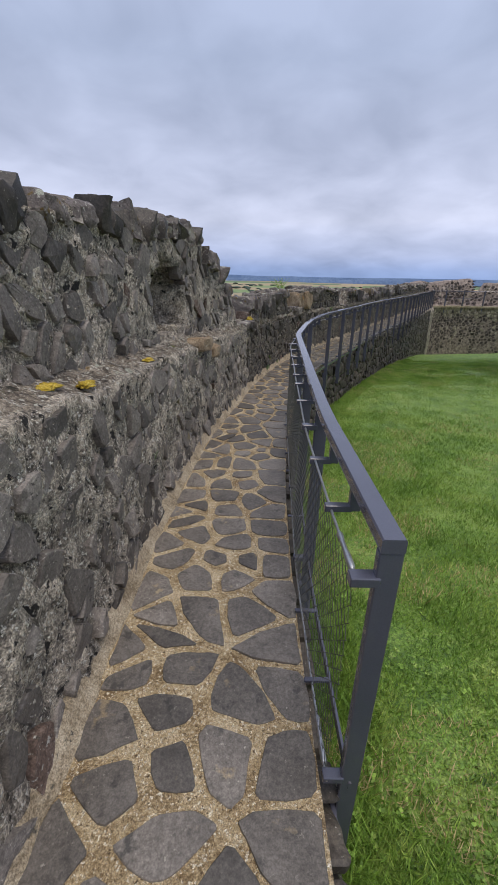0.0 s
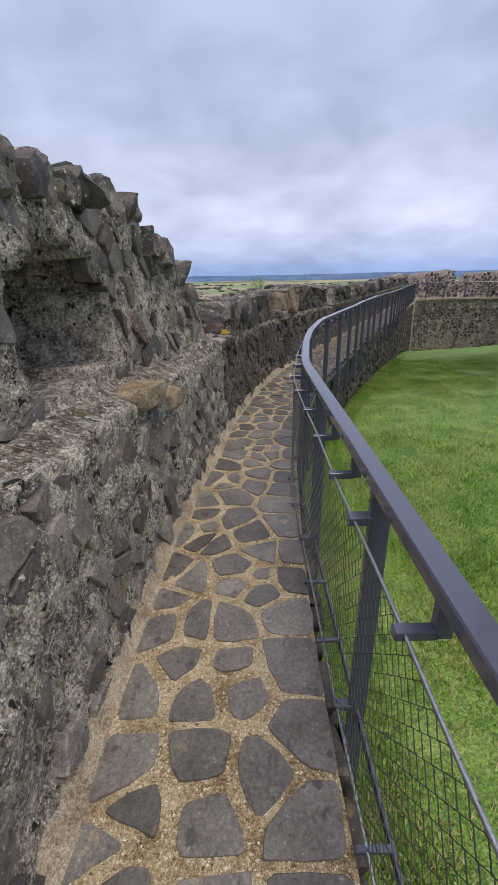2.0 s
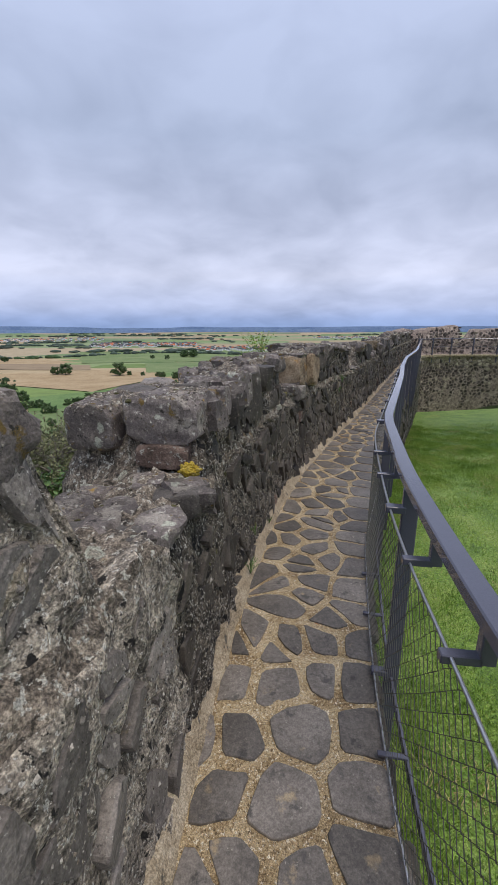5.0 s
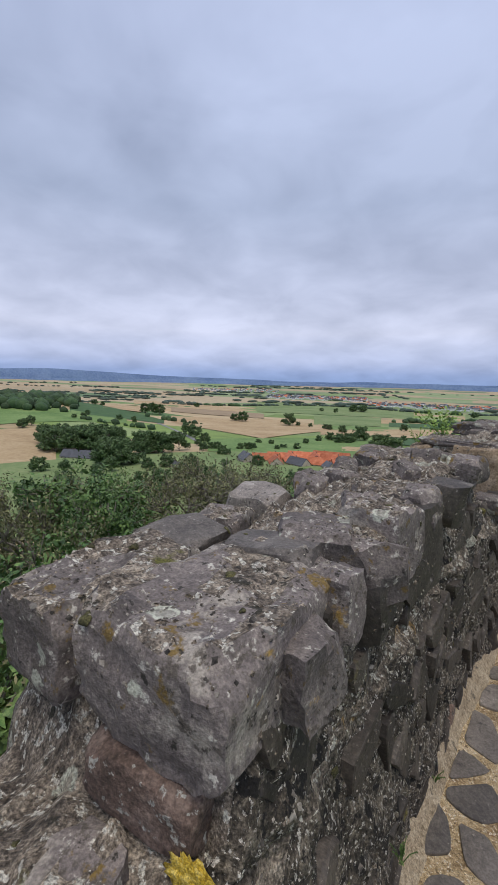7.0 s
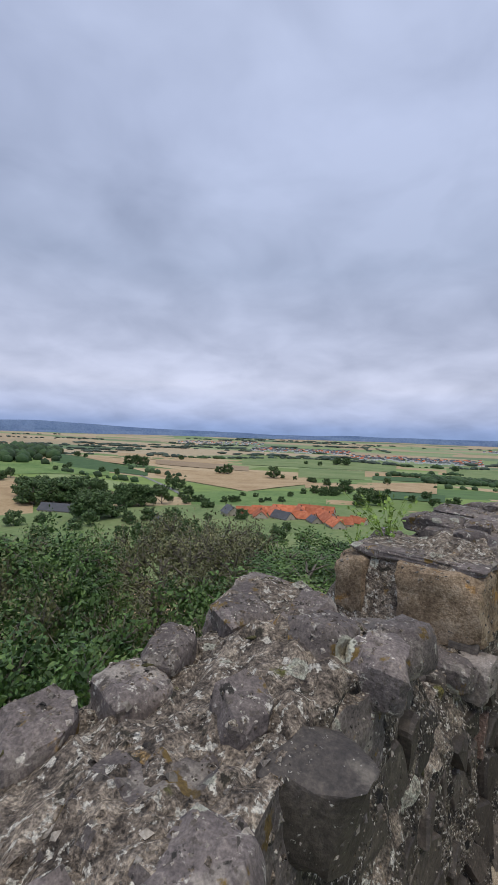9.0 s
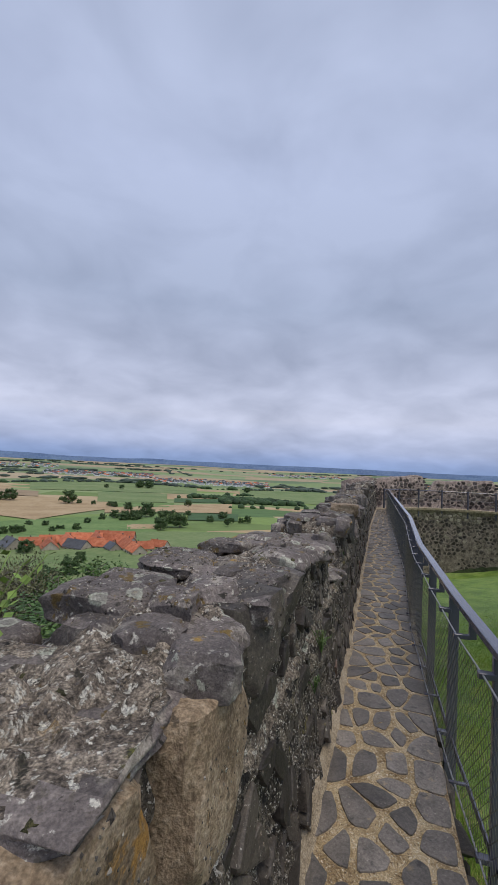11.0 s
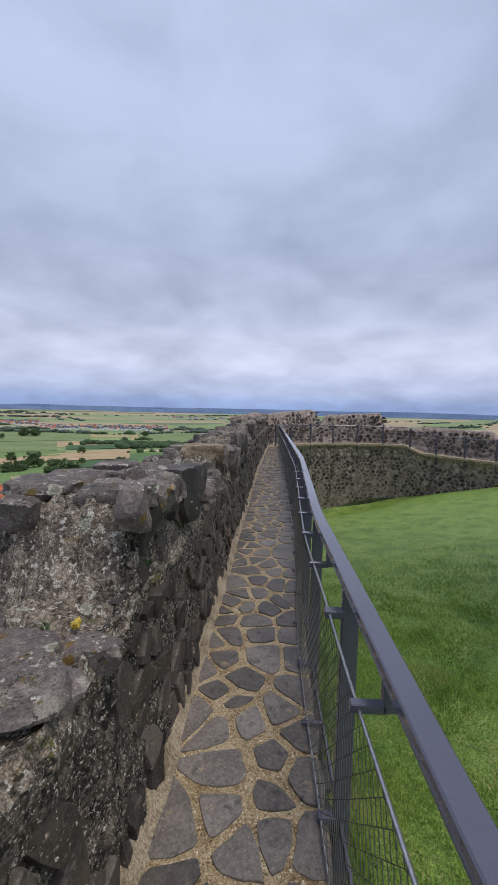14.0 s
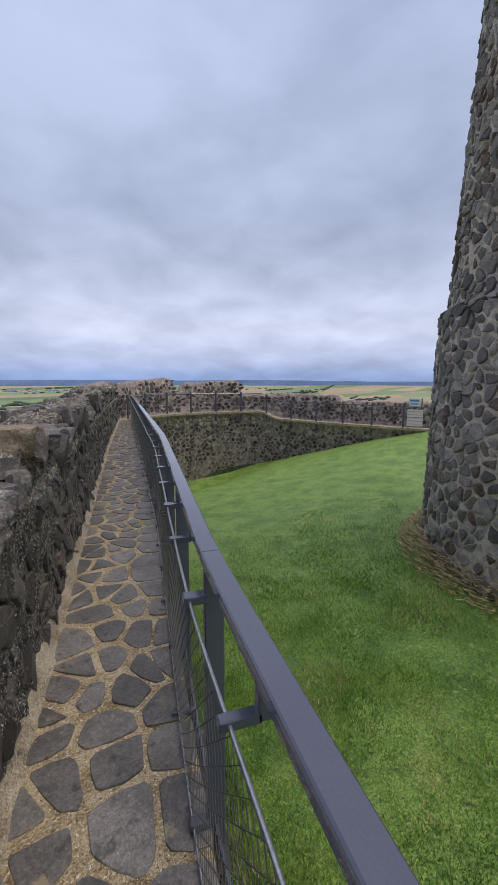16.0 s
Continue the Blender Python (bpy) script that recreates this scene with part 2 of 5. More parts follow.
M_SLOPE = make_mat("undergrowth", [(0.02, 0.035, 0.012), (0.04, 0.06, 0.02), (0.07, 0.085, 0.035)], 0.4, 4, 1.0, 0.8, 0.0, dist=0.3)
M_DRY = make_mat("dry_grass", [(0.517, 0.402, 0.196), (0.713, 0.575, 0.31)], 8, 60, 0.9, 0.3, 0.3)
M_LEAF = make_mat("leaf_green", [(0.03, 0.0754, 0.0182), (0.075, 0.152, 0.0336), (0.165, 0.246, 0.063)], 0.35, 12, 0.6, 0.0, 0.45)
M_LEAF2 = make_mat("leaf_olive", [(0.078, 0.096, 0.0408), (0.163, 0.174, 0.072), (0.273, 0.258, 0.12)], 0.35, 12, 0.6, 0.0, 0.4)
M_LEAF_FAR = make_mat("leaf_valley_green", [(0.04, 0.085, 0.028), (0.075, 0.135, 0.042), (0.12, 0.18, 0.06)], 0.3, 6, 0.7, 0.0, 0.4)
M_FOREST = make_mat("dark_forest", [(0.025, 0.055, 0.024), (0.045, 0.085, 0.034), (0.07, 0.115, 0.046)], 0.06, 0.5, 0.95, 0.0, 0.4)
M_SPRIG = make_mat("sprig_green", [(0.16, 0.28, 0.04), (0.26, 0.38, 0.08)], 5, 40, 0.6, 0.0, 0.3)
M_BARK = make_mat("bark", [(0.10, 0.09, 0.07), (0.27, 0.24, 0.195)], 8, 60, 0.9, 0.6, 0.0)
# paler and bluer than near foliage: distance haze mixed into the green
M_HAZY_WOODS = make_mat("far_woods", [(0.05, 0.08, 0.065), (0.075, 0.105, 0.082), (0.105, 0.135, 0.10)], 0.06, 0.5, 0.95, 0.0, 0.35)
M_ROOF = make_mat("red_roof_tiles", [(0.34, 0.09, 0.04), (0.54, 0.16, 0.07), (0.60, 0.24, 0.13)], 0.3, 4, 0.85, 0.3, 0.25)
M_SLATE = make_mat("grey_roof", [(0.07, 0.075, 0.085), (0.13, 0.135, 0.15)], 0.3, 4, 0.7, 0.2, 0.2)
M_RENDER = make_mat("house_render", [(0.40, 0.34, 0.27), (0.55, 0.49, 0.41)], 0.4, 5, 0.9, 0.1, 0.25)
M_DARKGLASS = make_mat("dark_window", [(0.02, 0.022, 0.026), (0.04, 0.042, 0.048)], 1, 9, 0.15, 0.0, 0.0)
M_WHITE = make_mat("white_sign", [(0.70, 0.71, 0.73), (0.80, 0.80, 0.80)], 8, 60, 0.5, 0.0, 0.0)
M_BLUE = make_mat("blue_print", [(0.10, 0.22, 0.50), (0.13, 0.26, 0.55)], 8, 60, 0.5, 0.0, 0.0)
M_TAPE = make_mat("red_print", [(0.55, 0.10, 0.07), (0.62, 0.14, 0.10)], 8, 60, 0.5, 0.0, 0.0)
# the blue of distance haze is put into the ridge colour itself
M_HAZY_RIDGE = make_mat("far_ridge", [(0.12, 0.19, 0.34), (0.20, 0.29, 0.45)], 0.004, 0.05, 1.0, 0.0, 0.0)
M_ROAD = make_mat("asphalt_road", [(0.20, 0.20, 0.20), (0.28, 0.28, 0.27)], 0.2, 4, 0.9, 0.0, 0.0)


def field_material(name="farm_fields", sc=(0.0038, 0.0085), pale=0.0):
    """Patchwork of farm fields: long strips in two headings, cell by cell."""
    m = bpy.data.materials.new(name)
    m.use_nodes = True
    t = m.node_tree
    b = t.nodes["Principled BSDF"]
    g = t.nodes.new("ShaderNodeNewGeometry")
    mp = t.nodes.new("ShaderNodeMapping")
    mp.inputs["Rotation"].default_value = (0, 0, radians(24)); mp.inputs["Scale"].default_value = (*sc, 0.0)
    t.links.new(g.outputs["Position"], mp.inputs[0])
    vo = t.nodes.new("ShaderNodeTexVoronoi"); vo.inputs["Scale"].default_value = 1.0; vo.inputs["Randomness"].default_value = 0.85
    t.links.new(mp.outputs[0], vo.inputs["Vector"])
    sp = t.nodes.new("ShaderNodeSeparateColor"); t.links.new(vo.outputs["Color"], sp.inputs[0])
    r = t.nodes.new("ShaderNodeValToRGB"); r.color_ramp.interpolation = "CONSTANT"
    es = r.color_ramp.elements
    es[0].position, es[0].color = 0.0, (0.16, 0.235, 0.065, 1)
    es[1].position, es[1].color = 0.92, (0.20, 0.27, 0.10, 1)
    for p, c in ((0.14, (0.45, 0.325, 0.175)), (0.34, (0.20, 0.29, 0.075)), (0.48, (0.39, 0.30, 0.165)), (0.60, (0.25, 0.32, 0.13)), (0.70, (0.48, 0.37, 0.215)), (0.83, (0.10, 0.18, 0.055))):
        e = es.new(p); e.color = (*c, 1)
    # pale blends each crop colour toward grey-green, painting in distance haze
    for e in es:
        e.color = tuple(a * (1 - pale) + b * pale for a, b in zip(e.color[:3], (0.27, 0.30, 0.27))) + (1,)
    t.links.new(sp.outputs[0], r.inputs[0])
    # tractor lines and uneven growth
    no = t.nodes.new("ShaderNodeTexNoise"); no.inputs["Scale"].default_value = 0.03; no.inputs["Detail"].default_value = 10; no.inputs["Roughness"].default_value = 0.72
    t.links.new(g.outputs["Position"], no.inputs["Vector"])
    mr = t.nodes.new("ShaderNodeMapRange"); mr.inputs["To Min"].default_value, mr.inputs["To Max"].default_value = 0.5, 1.5
    t.links.new(no.outputs[0], mr.inputs[0])
    vm = t.nodes.new("ShaderNodeVectorMath"); vm.operation = "SCALE"
    t.links.new(r.outputs[0], vm.inputs[0]); t.links.new(mr.outputs[0], vm.inputs["Scale"])
    t.links.new(vm.outputs[0], b.inputs["Base Color"])
    b.inputs["Roughness"].default_value = 1.0
    return m


M_FIELDS = field_material()
# far plain: larger fields with some haze in their colours
M_HAZY_FIELDS = field_material("far_stubble_fields", (0.0016, 0.0042), 0.2)


# ---------------- mesh helpers ----------------
def mesh_of(name, verts, faces, mats, smooth=False, slots=None):
    me = bpy.data.meshes.new(name)
    me.from_pydata([tuple(v) for v in verts], [], [tuple(f) for f in faces])
    for m in (mats if isinstance(mats, (list, tuple)) else [mats]):
        me.materials.append(m)
    if slots is not None:
        me.polygons.foreach_set("material_index", slots)
    if smooth:
        me.polygons.foreach_set("use_smooth", [True] * len(me.polygons))
    me.update()
    if smooth == "edges":
        me.set_sharp_from_angle(angle=radians(26))
    return me


def solid(name, verts, faces, mats, parent=None, label="", smooth=False, slots=None):
    ob = new(name, mesh_of(name, verts, faces, mats, smooth, slots))
    if parent is not None:
        ob.parent = parent
    if label:
        tagged(ob, label)
    return ob


class Soup:
    """Collects pieces into one mesh."""

    def __init__(self):
        self.v, self.f, self.s = [], [], []

    def add(self, verts, faces, slot=0):
        o = len(self.v)
        self.v += [tuple(p) for p in verts]
        self.f += [tuple(i + o for i in f) for f in faces]
        self.s += [slot] * len(faces)


def box_data(c, size, m=None):
    x, y, z = (s / 2 for s in size)
    vs = [Vector((i * x, j * y, k * z)) for k in (-1, 1) for j in (-1, 1) for i in (-1, 1)]
    vs = [(m @ v if m else v) + Vector(c) for v in vs]
    return vs, [(0, 2, 3, 1), (4, 5, 7, 6), (0, 1, 5, 4), (2, 6, 7, 3), (0, 4, 6, 2), (1, 3, 7, 5)]


def bevel_box(size, r=0.004):
    bm = bmesh.new()
    bmesh.ops.create_cube(bm, size=1)
    bmesh.ops.scale(bm, vec=size, verts=bm.verts)
    bmesh.ops.bevel(bm, geom=bm.edges[:], offset=r, segments=1, affect="EDGES")
    return bm


def part(name, bm, material, parent, label=""):
    me = bpy.data.meshes.new(name)
    bm.to_mesh(me); bm.free()
    me.materials.append(material)
    ob = new(name, me)
    ob.parent = parent
    if label:
        tagged(ob, label)
    return ob


def tube_data(pts, r, n=5):
    pts = [Vector(p) for p in pts]
    vs, fs = [], []
    for i, p in enumerate(pts):
        d = (pts[min(i + 1, len(pts) - 1)] - pts[max(i - 1, 0)]).normalized()
        a = d.orthogonal().normalized() if abs(d.z) > 0.9 else d.cross(Vector((0, 0, 1))).normalized()
        b = d.cross(a)
        rr = r[i] if isinstance(r, (list, tuple)) else r
        vs += [p + rr * (math.cos(2 * math.pi * k / n) * a + math.sin(2 * math.pi * k / n) * b) for k in range(n)]
    for i in range(len(pts) - 1):
        fs += [(i * n + k, i * n + (k + 1) % n, (i + 1) * n + (k + 1) % n, (i + 1) * n + k) for k in range(n)]
    fs += [tuple(range(n))[::-1], tuple(range((len(pts) - 1) * n, len(pts) * n))]
    return vs, fs


def sweep_data(pts, w, h, z0):
    """A flat bar of width w and height h along a level line, its underside at z0."""
    pts = [Vector((p[0], p[1], 0)) for p in pts]
    vs, fs = [], []
    for i, p in enumerate(pts):
        d = (pts[min(i + 1, len(pts) - 1)] - pts[max(i - 1, 0)]).normalized()
        a = Vector((d.y, -d.x, 0))
        c = min(w, h) * 0.1
        for q, z in ((-w / 2, c), (-w / 2, h - c), (-w / 2 + c, h), (w / 2 - c, h), (w / 2, h - c), (w / 2, c), (w / 2 - c, 0), (-w / 2 + c, 0)):
            vs.append(p + a * q + Vector((0, 0, z0 + z)))
    for i in range(len(pts) - 1):
        fs += [(i * 8 + k, i * 8 + (k + 1) % 8, (i + 1) * 8 + (k + 1) % 8, (i + 1) * 8 + k) for k in range(8)]
    fs += [tuple(range(8))[::-1], tuple(range((len(pts) - 1) * 8, len(pts) * 8))]
    return vs, fs


def voronoi(pts, box):
    """Cells of 2D points, clipped to box (x0, y0, x1, y1)."""
    pts = np.asarray(pts, float)
    out = []
    for i, p in enumerate(pts):
        d = ((pts - p) ** 2).sum(1)
        near = np.argsort(d)[1:22]
        poly = [(box[0], box[1]), (box[2], box[1]), (box[2], box[3]), (box[0], box[3])]
        for j in near:
            q = pts[j]
            mid, n = (p + q) / 2, q - p
            res = []
            for k in range(len(poly)):
                a, b = np.array(poly[k]), np.array(poly[(k + 1) % len(poly)])
                da, db = (a - mid) @ n, (b - mid) @ n
                if da <= 0:
                    res.append(tuple(a))
                if (da < 0 < db) or (db < 0 < da):
                    res.append(tuple(a + (b - a) * da / (da - db)))
            poly = res
            if len(poly) < 3:
                break
        out.append(poly)
    return out


def scatter(rng, box, su, sv, jitter=0.36):
    """Jittered staggered rows of points."""
    pts, row, v = [], 0, box[1] + sv / 2
    while v < box[3]:
        u = box[0] + su * (0.25 + 0.5 * (row % 2))
        while u < box[2]:
            pts.append((u + rng.uniform(-jitter, jitter) * su, v + rng.uniform(-jitter, jitter) * sv))
            u += su * rng.uniform(0.75, 1.3)
        v += sv; row += 1
    return pts


def shrink(poly, gap, rng=None, wob=0.0, corner=0.13):
    """Pulls the corners of a cell in by gap, then cuts them round."""
    c = np.mean(np.array(poly), 0)
    res = []
    for p in poly:
        d = np.array(p) - c
        l = max(np.hypot(*d), 1e-6)
        k = max(l - gap * 1.25, l * 0.35) / l
        if rng is not None:
            k *= 1 + rng.uniform(-wob, wob)
        res.append(c + d * k)
    # drop corners that lie too close together
    keep = [res[0]]
    for p in res[1:]:
        if np.hypot(*(p - keep[-1])) > 0.012:
            keep.append(p)
    cut = []
    for k in range(len(keep)):
        a, b = keep[k], keep[(k + 1) % len(keep)]
        cut += [a * (1 - corner) + b * corner, a * corner + b * (1 - corner)]
        l = np.hypot(*(b - a))
        if l > 0.06 and rng is not None:
            side_ = np.array([b[1] - a[1], a[0] - b[0]])
            cut.insert(-1, a * 0.5 + b * 0.5 + side_ * rng.uniform(-0.02, 0.07))
    return np.array(cut), c


def stone_data(poly, gap, deep, proud, place, rng, wob=0.05, dome=0.25, tilt=0.25, rim=0.88, corner=0.13):
    """A stone that fills a cell: skirt, worn edge and a slightly domed uneven face; place(u, v, w) sets it on its surface."""
    o, c = shrink(poly, gap, rng, wob, corner)
    n = len(o)
    tu, tv = rng.uniform(-tilt, tilt), rng.uniform(-tilt, tilt)
    vs = []
    for k, w in ((1.0, -deep), (1.0, proud * 0.35), (rim, proud * 0.85)):
        for p in o:
            q = c + (p - c) * k
            lean = (tu * (q[0] - c[0]) + tv * (q[1] - c[1])) * (w > 0)
            vs.append(place(q[0], q[1], w + lean + (rng.uniform(-0.12, 0.12) * proud if w > 0 else 0)))
    vs.append(place(c[0], c[1], proud * (1 + dome * rng.uniform(0.2, 1))))
    fs = []
    for r in (0, 1):
        fs += [(r * n + k, r * n + (k + 1) % n, (r + 1) * n + (k + 1) % n, (r + 1) * n + k) for k in range(n)]
    fs += [(2 * n + k, 2 * n + (k + 1) % n, 3 * n) for k in range(n)]
    return vs, fs


def lay_stones(name, cells, data, materials, parent, limit, near, rest_label, smooth=False):
    """The stones near the walk as parts, the others joined."""
    order = sorted(range(len(cells)), key=lambda i: near(cells[i]))
    rest = Soup()
    for n, i in enumerate(order):
        got = data(cells[i])
        if got is None:
            continue
        vs, fs, slot = got
        if n < limit:
            c = sum((Vector(v) for v in vs), Vector()) / len(vs)
            ob = solid(name, [Vector(v) - c for v in vs], fs, materials[slot], parent, smooth=smooth)
            ob.location = c
        else:
            rest.add(vs, fs, slot)
    if rest.v:
        ob = solid("stonework", rest.v, rest.f, materials, parent, rest_label, smooth=smooth, slots=rest.s)
        tagged(ob, kind="stuff")


def chunk_data(rng, size, sub=3, rough=0.16, knock=0.25):
    """A broken block of stone: a subdivided box with knocked-off corners."""
    bm = bmesh.new()
    bmesh.ops.create_cube(bm, size=1)
    bmesh.ops.subdivide_edges(bm, edges=bm.edges[:], cuts=sub, use_grid_fill=True)
    off = Vector((rng.uniform(0, 90), rng.uniform(0, 90), rng.uniform(0, 90)))
    shear = rng.uniform(-0.2, 0.2)
    cuts = []
    for _ in range(9):
        d = Vector((rng.gauss(0, 1), rng.gauss(0, 1), rng.gauss(0, 0.8))).normalized()
        cuts.append((d, rng.uniform(0.40, 0.56) - 0.25 * (knock - 0.25)))
    for v in bm.verts:
        v.co *= 1.06
        for d, o in cuts:   # broken planes
            v.co -= d * max(0, v.co.dot(d) - o)
        v.co += noise.noise_vector(v.co * 1.6 + off) * rough * 0.45 + noise.noise_vector(v.co * 5.0 + off) * rough * 0.34
        v.co.x += shear * v.co.z
    vs = [Vector((v.co.x * size[0], v.co.y * size[1], v.co.z * size[2])) for v in bm.verts]
    fs = [tuple(v.index for v in f.verts) for f in bm.faces]
    bm.free()
    return vs, fs


# ---------------- plan ----------------
YS = np.arange(-6, 40, 0.05)


def line_of(rows, soft=13):
    x = np.interp(YS, [r[1] for r in rows], [r[0] for r in rows])
    # straight beyond both ends
    for sel, (a, b) in ((YS < rows[0][1], rows[:2]), (YS > rows[-1][1], rows[-2:])):
        x[sel] = a[0] + (YS[sel] - a[1]) * (b[0] - a[0]) / (b[1] - a[1])
    pad = np.pad(x, soft, "edge")
    return np.convolve(pad, np.ones(2 * soft + 1) / (2 * soft + 1), "same")[soft:-soft]


LEFT_X = line_of([(-0.78, -2), (-0.74, 0.9), (-0.68, 2.5), (-0.5, 4.25), (-0.19, 5.65), (0.07, 6.9), (0.42, 8.05), (0.80, 9.1), (1.44, 10.4), (2.70, 12.55), (3.78, 14.5), (5.33, 17.3), (8.2, 22.5), (11.8, 28.7)])
RIGHT_X = line_of([(0.29, -2), (0.28, 0.9), (0.28, 1.9), (0.36, 3.5), (0.68, 5.75), (0.88, 6.75), (1.12, 7.45), (1.72, 8.95), (2.72, 11.0), (3.46, 12.35), (4.95, 14.95), (6.55, 17.8), (11.87, 27.5)])
RAIL_X = line_of([(0.36, 0.9), (0.37, 2.0), (0.44, 3.1), (0.58, 5.1), (0.82, 6.2), (1.02, 6.95), (1.42, 8.1), (2.77, 10.75), (3.47, 12.2), (4.48, 14.14), (6.13, 16.92), (7.67, 19.8), (11.9, 27.7)], 5)


def lx(y): return float(np.interp(y, YS, LEFT_X))
def rx_(y): return float(np.interp(y, YS, RIGHT_X))
def railx(y): return float(np.interp(y, YS, RAIL_X))


def side(y, f=lx):
    """Unit vector to the outside (away from the lawn) of a line at y."""
    s = (f(y + 0.15) - f(y - 0.15)) / 0.3
    return Vector((-1, s, 0)).normalized()


def on_wall(y, d, z):
    n = side(y)
    return Vector((lx(y), y, 0)) + n * d + Vector((0, 0, z))


END_Y = 29.2
TOPS = [(-3, 1.88), (1.2, 1.91), (2.0, 1.96), (2.6, 2.03), (3.5, 2.05), (4.2, 2.09), (4.9, 2.12), (5.15, 2.10), (5.3, 1.96), (5.6, 1.86), (5.9, 1.66), (6.1, 1.42), (6.2, 1.02), (7.16, 0.98), (7.28, 1.25), (7.6, 1.30), (8.2, 1.34), (9.1, 1.41), (9.42, 1.30), (9.5, 1.02), (9.98, 1.04), (10.05, 1.38), (10.6, 1.42), (11.8, 1.40), (12.3, 1.36), (12.75, 1.31), (12.82, 0.90), (13.55, 0.93), (13.63, 1.33), (14.4, 1.30), (14.9, 1.24), (15.0, 1.06), (15.72, 1.05), (15.82, 1.24), (16.6, 1.24), (16.7, 1.12), (17.2, 1.12), (17.3, 1.32), (18.8, 1.26), (19.0, 1.12), (20.0, 1.16), (20.1, 1.38), (21.4, 1.3), (21.6, 1.2), (23.2, 1.22), (23.4, 1.44), (25.0, 1.32), (26.0, 1.22), (26.4, 1.38), (29.2, 1.38)]
LEDGE = [(-3, 1.36), (1.2, 1.27), (2.1, 1.15), (3.1, 1.09), (4.4, 1.02), (5.7, 0.97), (6.5, 0.95), (7.2, 0.88)]


def top_z(y): return float(np.interp(y, [r[0] for r in TOPS], [r[1] for r in TOPS]))


def ledge_z(y):
    return min(float(np.interp(y, [r[0] for r in LEDGE], [r[1] for r in LEDGE])), top_z(y) - 0.06)


THICK = 0.92


def setback(y): return 0.17 * min(1, max(0, (6.2 - y) / 0.8)) + 0.03


def profile(y):
    """Inner foot, up the face, over the ledge and the crown, down the outer face."""
    zl, zt, s = ledge_z(y), top_z(y), setback(y)
    pts = [(0.06 * k / 20, zl * k / 20) for k in range(21)]
    pts += [(0.06 + s * k / 5, zl + 0.016 * k) for k in range(1, 5)]
    pts += [(0.06 + s + 0.05 * k / 16, zl + 0.08 + (zt - zl - 0.08) * k / 16) for k in range(17)]
    pts += [(0.11 + s + (THICK - 0.2 - s) * k / 18, zt + 0.04 * math.sin(math.pi * k / 18) - 0.16 * (k / 18) ** 2) for k in range(1, 19)]
    pts += [(THICK, zt - 0.28), (THICK + 0.02, 0.5), (THICK + 0.05, -0.8), (THICK + 0.15, -3.0), (THICK + 0.3, -7.5)]
    return pts


NICHE = (3.66, 4.56, 1.20, 1.82)


def in_niche(y, z):
    a, b, z0, z1 = NICHE
    if not a < y < b or z < z0:
        return False
    k = (y - (a + b) / 2) / ((b - a) / 2)
    return z < z0 + (z1 - z0) * (0.62 + 0.38 * math.sqrt(max(0, 1 - k * k)))


def rubble(p):
    """How far broken stones and mortar stand out of the wall at p."""
    d = noise.voronoi(Vector((p.x * 1.15, p.y * 1.15, p.z)) * 7.5)[0]
    e = noise.voronoi(p * 19.0)[0]
    return 0.062 * min(0.5, d[1] - d[0]) + 0.026 * min(0.45, e[1] - e[0]) - 0.018


def parapet(name, y0, y1, label, step, mortar):
    n = int(round((y1 - y0) / step))
    bm = bmesh.new()
    grid = []
    for i in range(n + 1):
        y = y0 + (y1 - y0) * i / n
        row = []
        for j, (d, z) in enumerate(profile(y)):
            p = on_wall(y, d, z)
            if j > 0:
                p += noise.noise_vector(p * 3.2) * 0.04 + noise.noise_vector(p * 14.0) * 0.016
                top = 42 <= j <= 59
                p += (Vector((0, 0, 1)) if top else (side(y) if j > 59 else -side(y))) * rubble(p) * (1.5 if top else 1.0)
            row.append((bm.verts.new(p), y, z))
        grid.append(row)
    hole = []
    for i in range(n):
        for j in range(len(grid[0]) - 1):
            q = (grid[i][j], grid[i + 1][j], grid[i + 1][j + 1], grid[i][j + 1])
            f = bm.faces.new([v[0] for v in q])
            f.material_index = 1 if 21 <= j <= 24 or 41 <= j <= 60 else 0
            if 21 <= j <= 42 and in_niche(sum(v[1] for v in q) / 4, sum(v[2] for v in q) / 4):
                hole.append(f)
    if hole:
        # the niche: its edge pushed into the wall and closed behind
        keep = {e for f in hole for e in f.edges}
        rim = [e for e in keep if sum(f in hole for f in e.link_faces) == 1]
        bmesh.ops.delete(bm, geom=hole, context="FACES_ONLY")
        new_geo = bmesh.ops.extrude_edge_only(bm, edges=rim)["geom"]
        ring = [v for v in new_geo if isinstance(v, bmesh.types.BMVert)]
        into = side(4.1)
        for v in ring:
            v.co += into * 0.62 + Vector((0, 0, -0.04)) + noise.noise_vector(v.co * 6) * 0.04
        edges = [e for e in new_geo if isinstance(e, bmesh.types.BMEdge) and all(v in ring for v in e.verts)]
        bmesh.ops.edgeloop_fill(bm, edges=edges)
        loose = [v for v in bm.verts if not v.link_faces]
        bmesh.ops.delete(bm, geom=loose, context="VERTS")
    for g in (grid[0], grid[-1]):
        bm.faces.new([v[0] for v in g])
    bmesh.ops.recalc_face_normals(bm, faces=bm.faces)
    me = bpy.data.meshes.new(name)
    bm.to_mesh(me); bm.free()
    me.materials.append(mortar)
    me.materials.append(M_CRUST)
    me.polygons.foreach_set("use_smooth", [True] * len(me.polygons))
    ob = new(name, me)
    tagged(ob, label, "wall", kind="structure")
    return ob


WALL_1 = parapet("wall_1", -3.0, 6.6, "tall dark rubble stone curtain wall with a small niche", 0.035, M_RUBBLE)
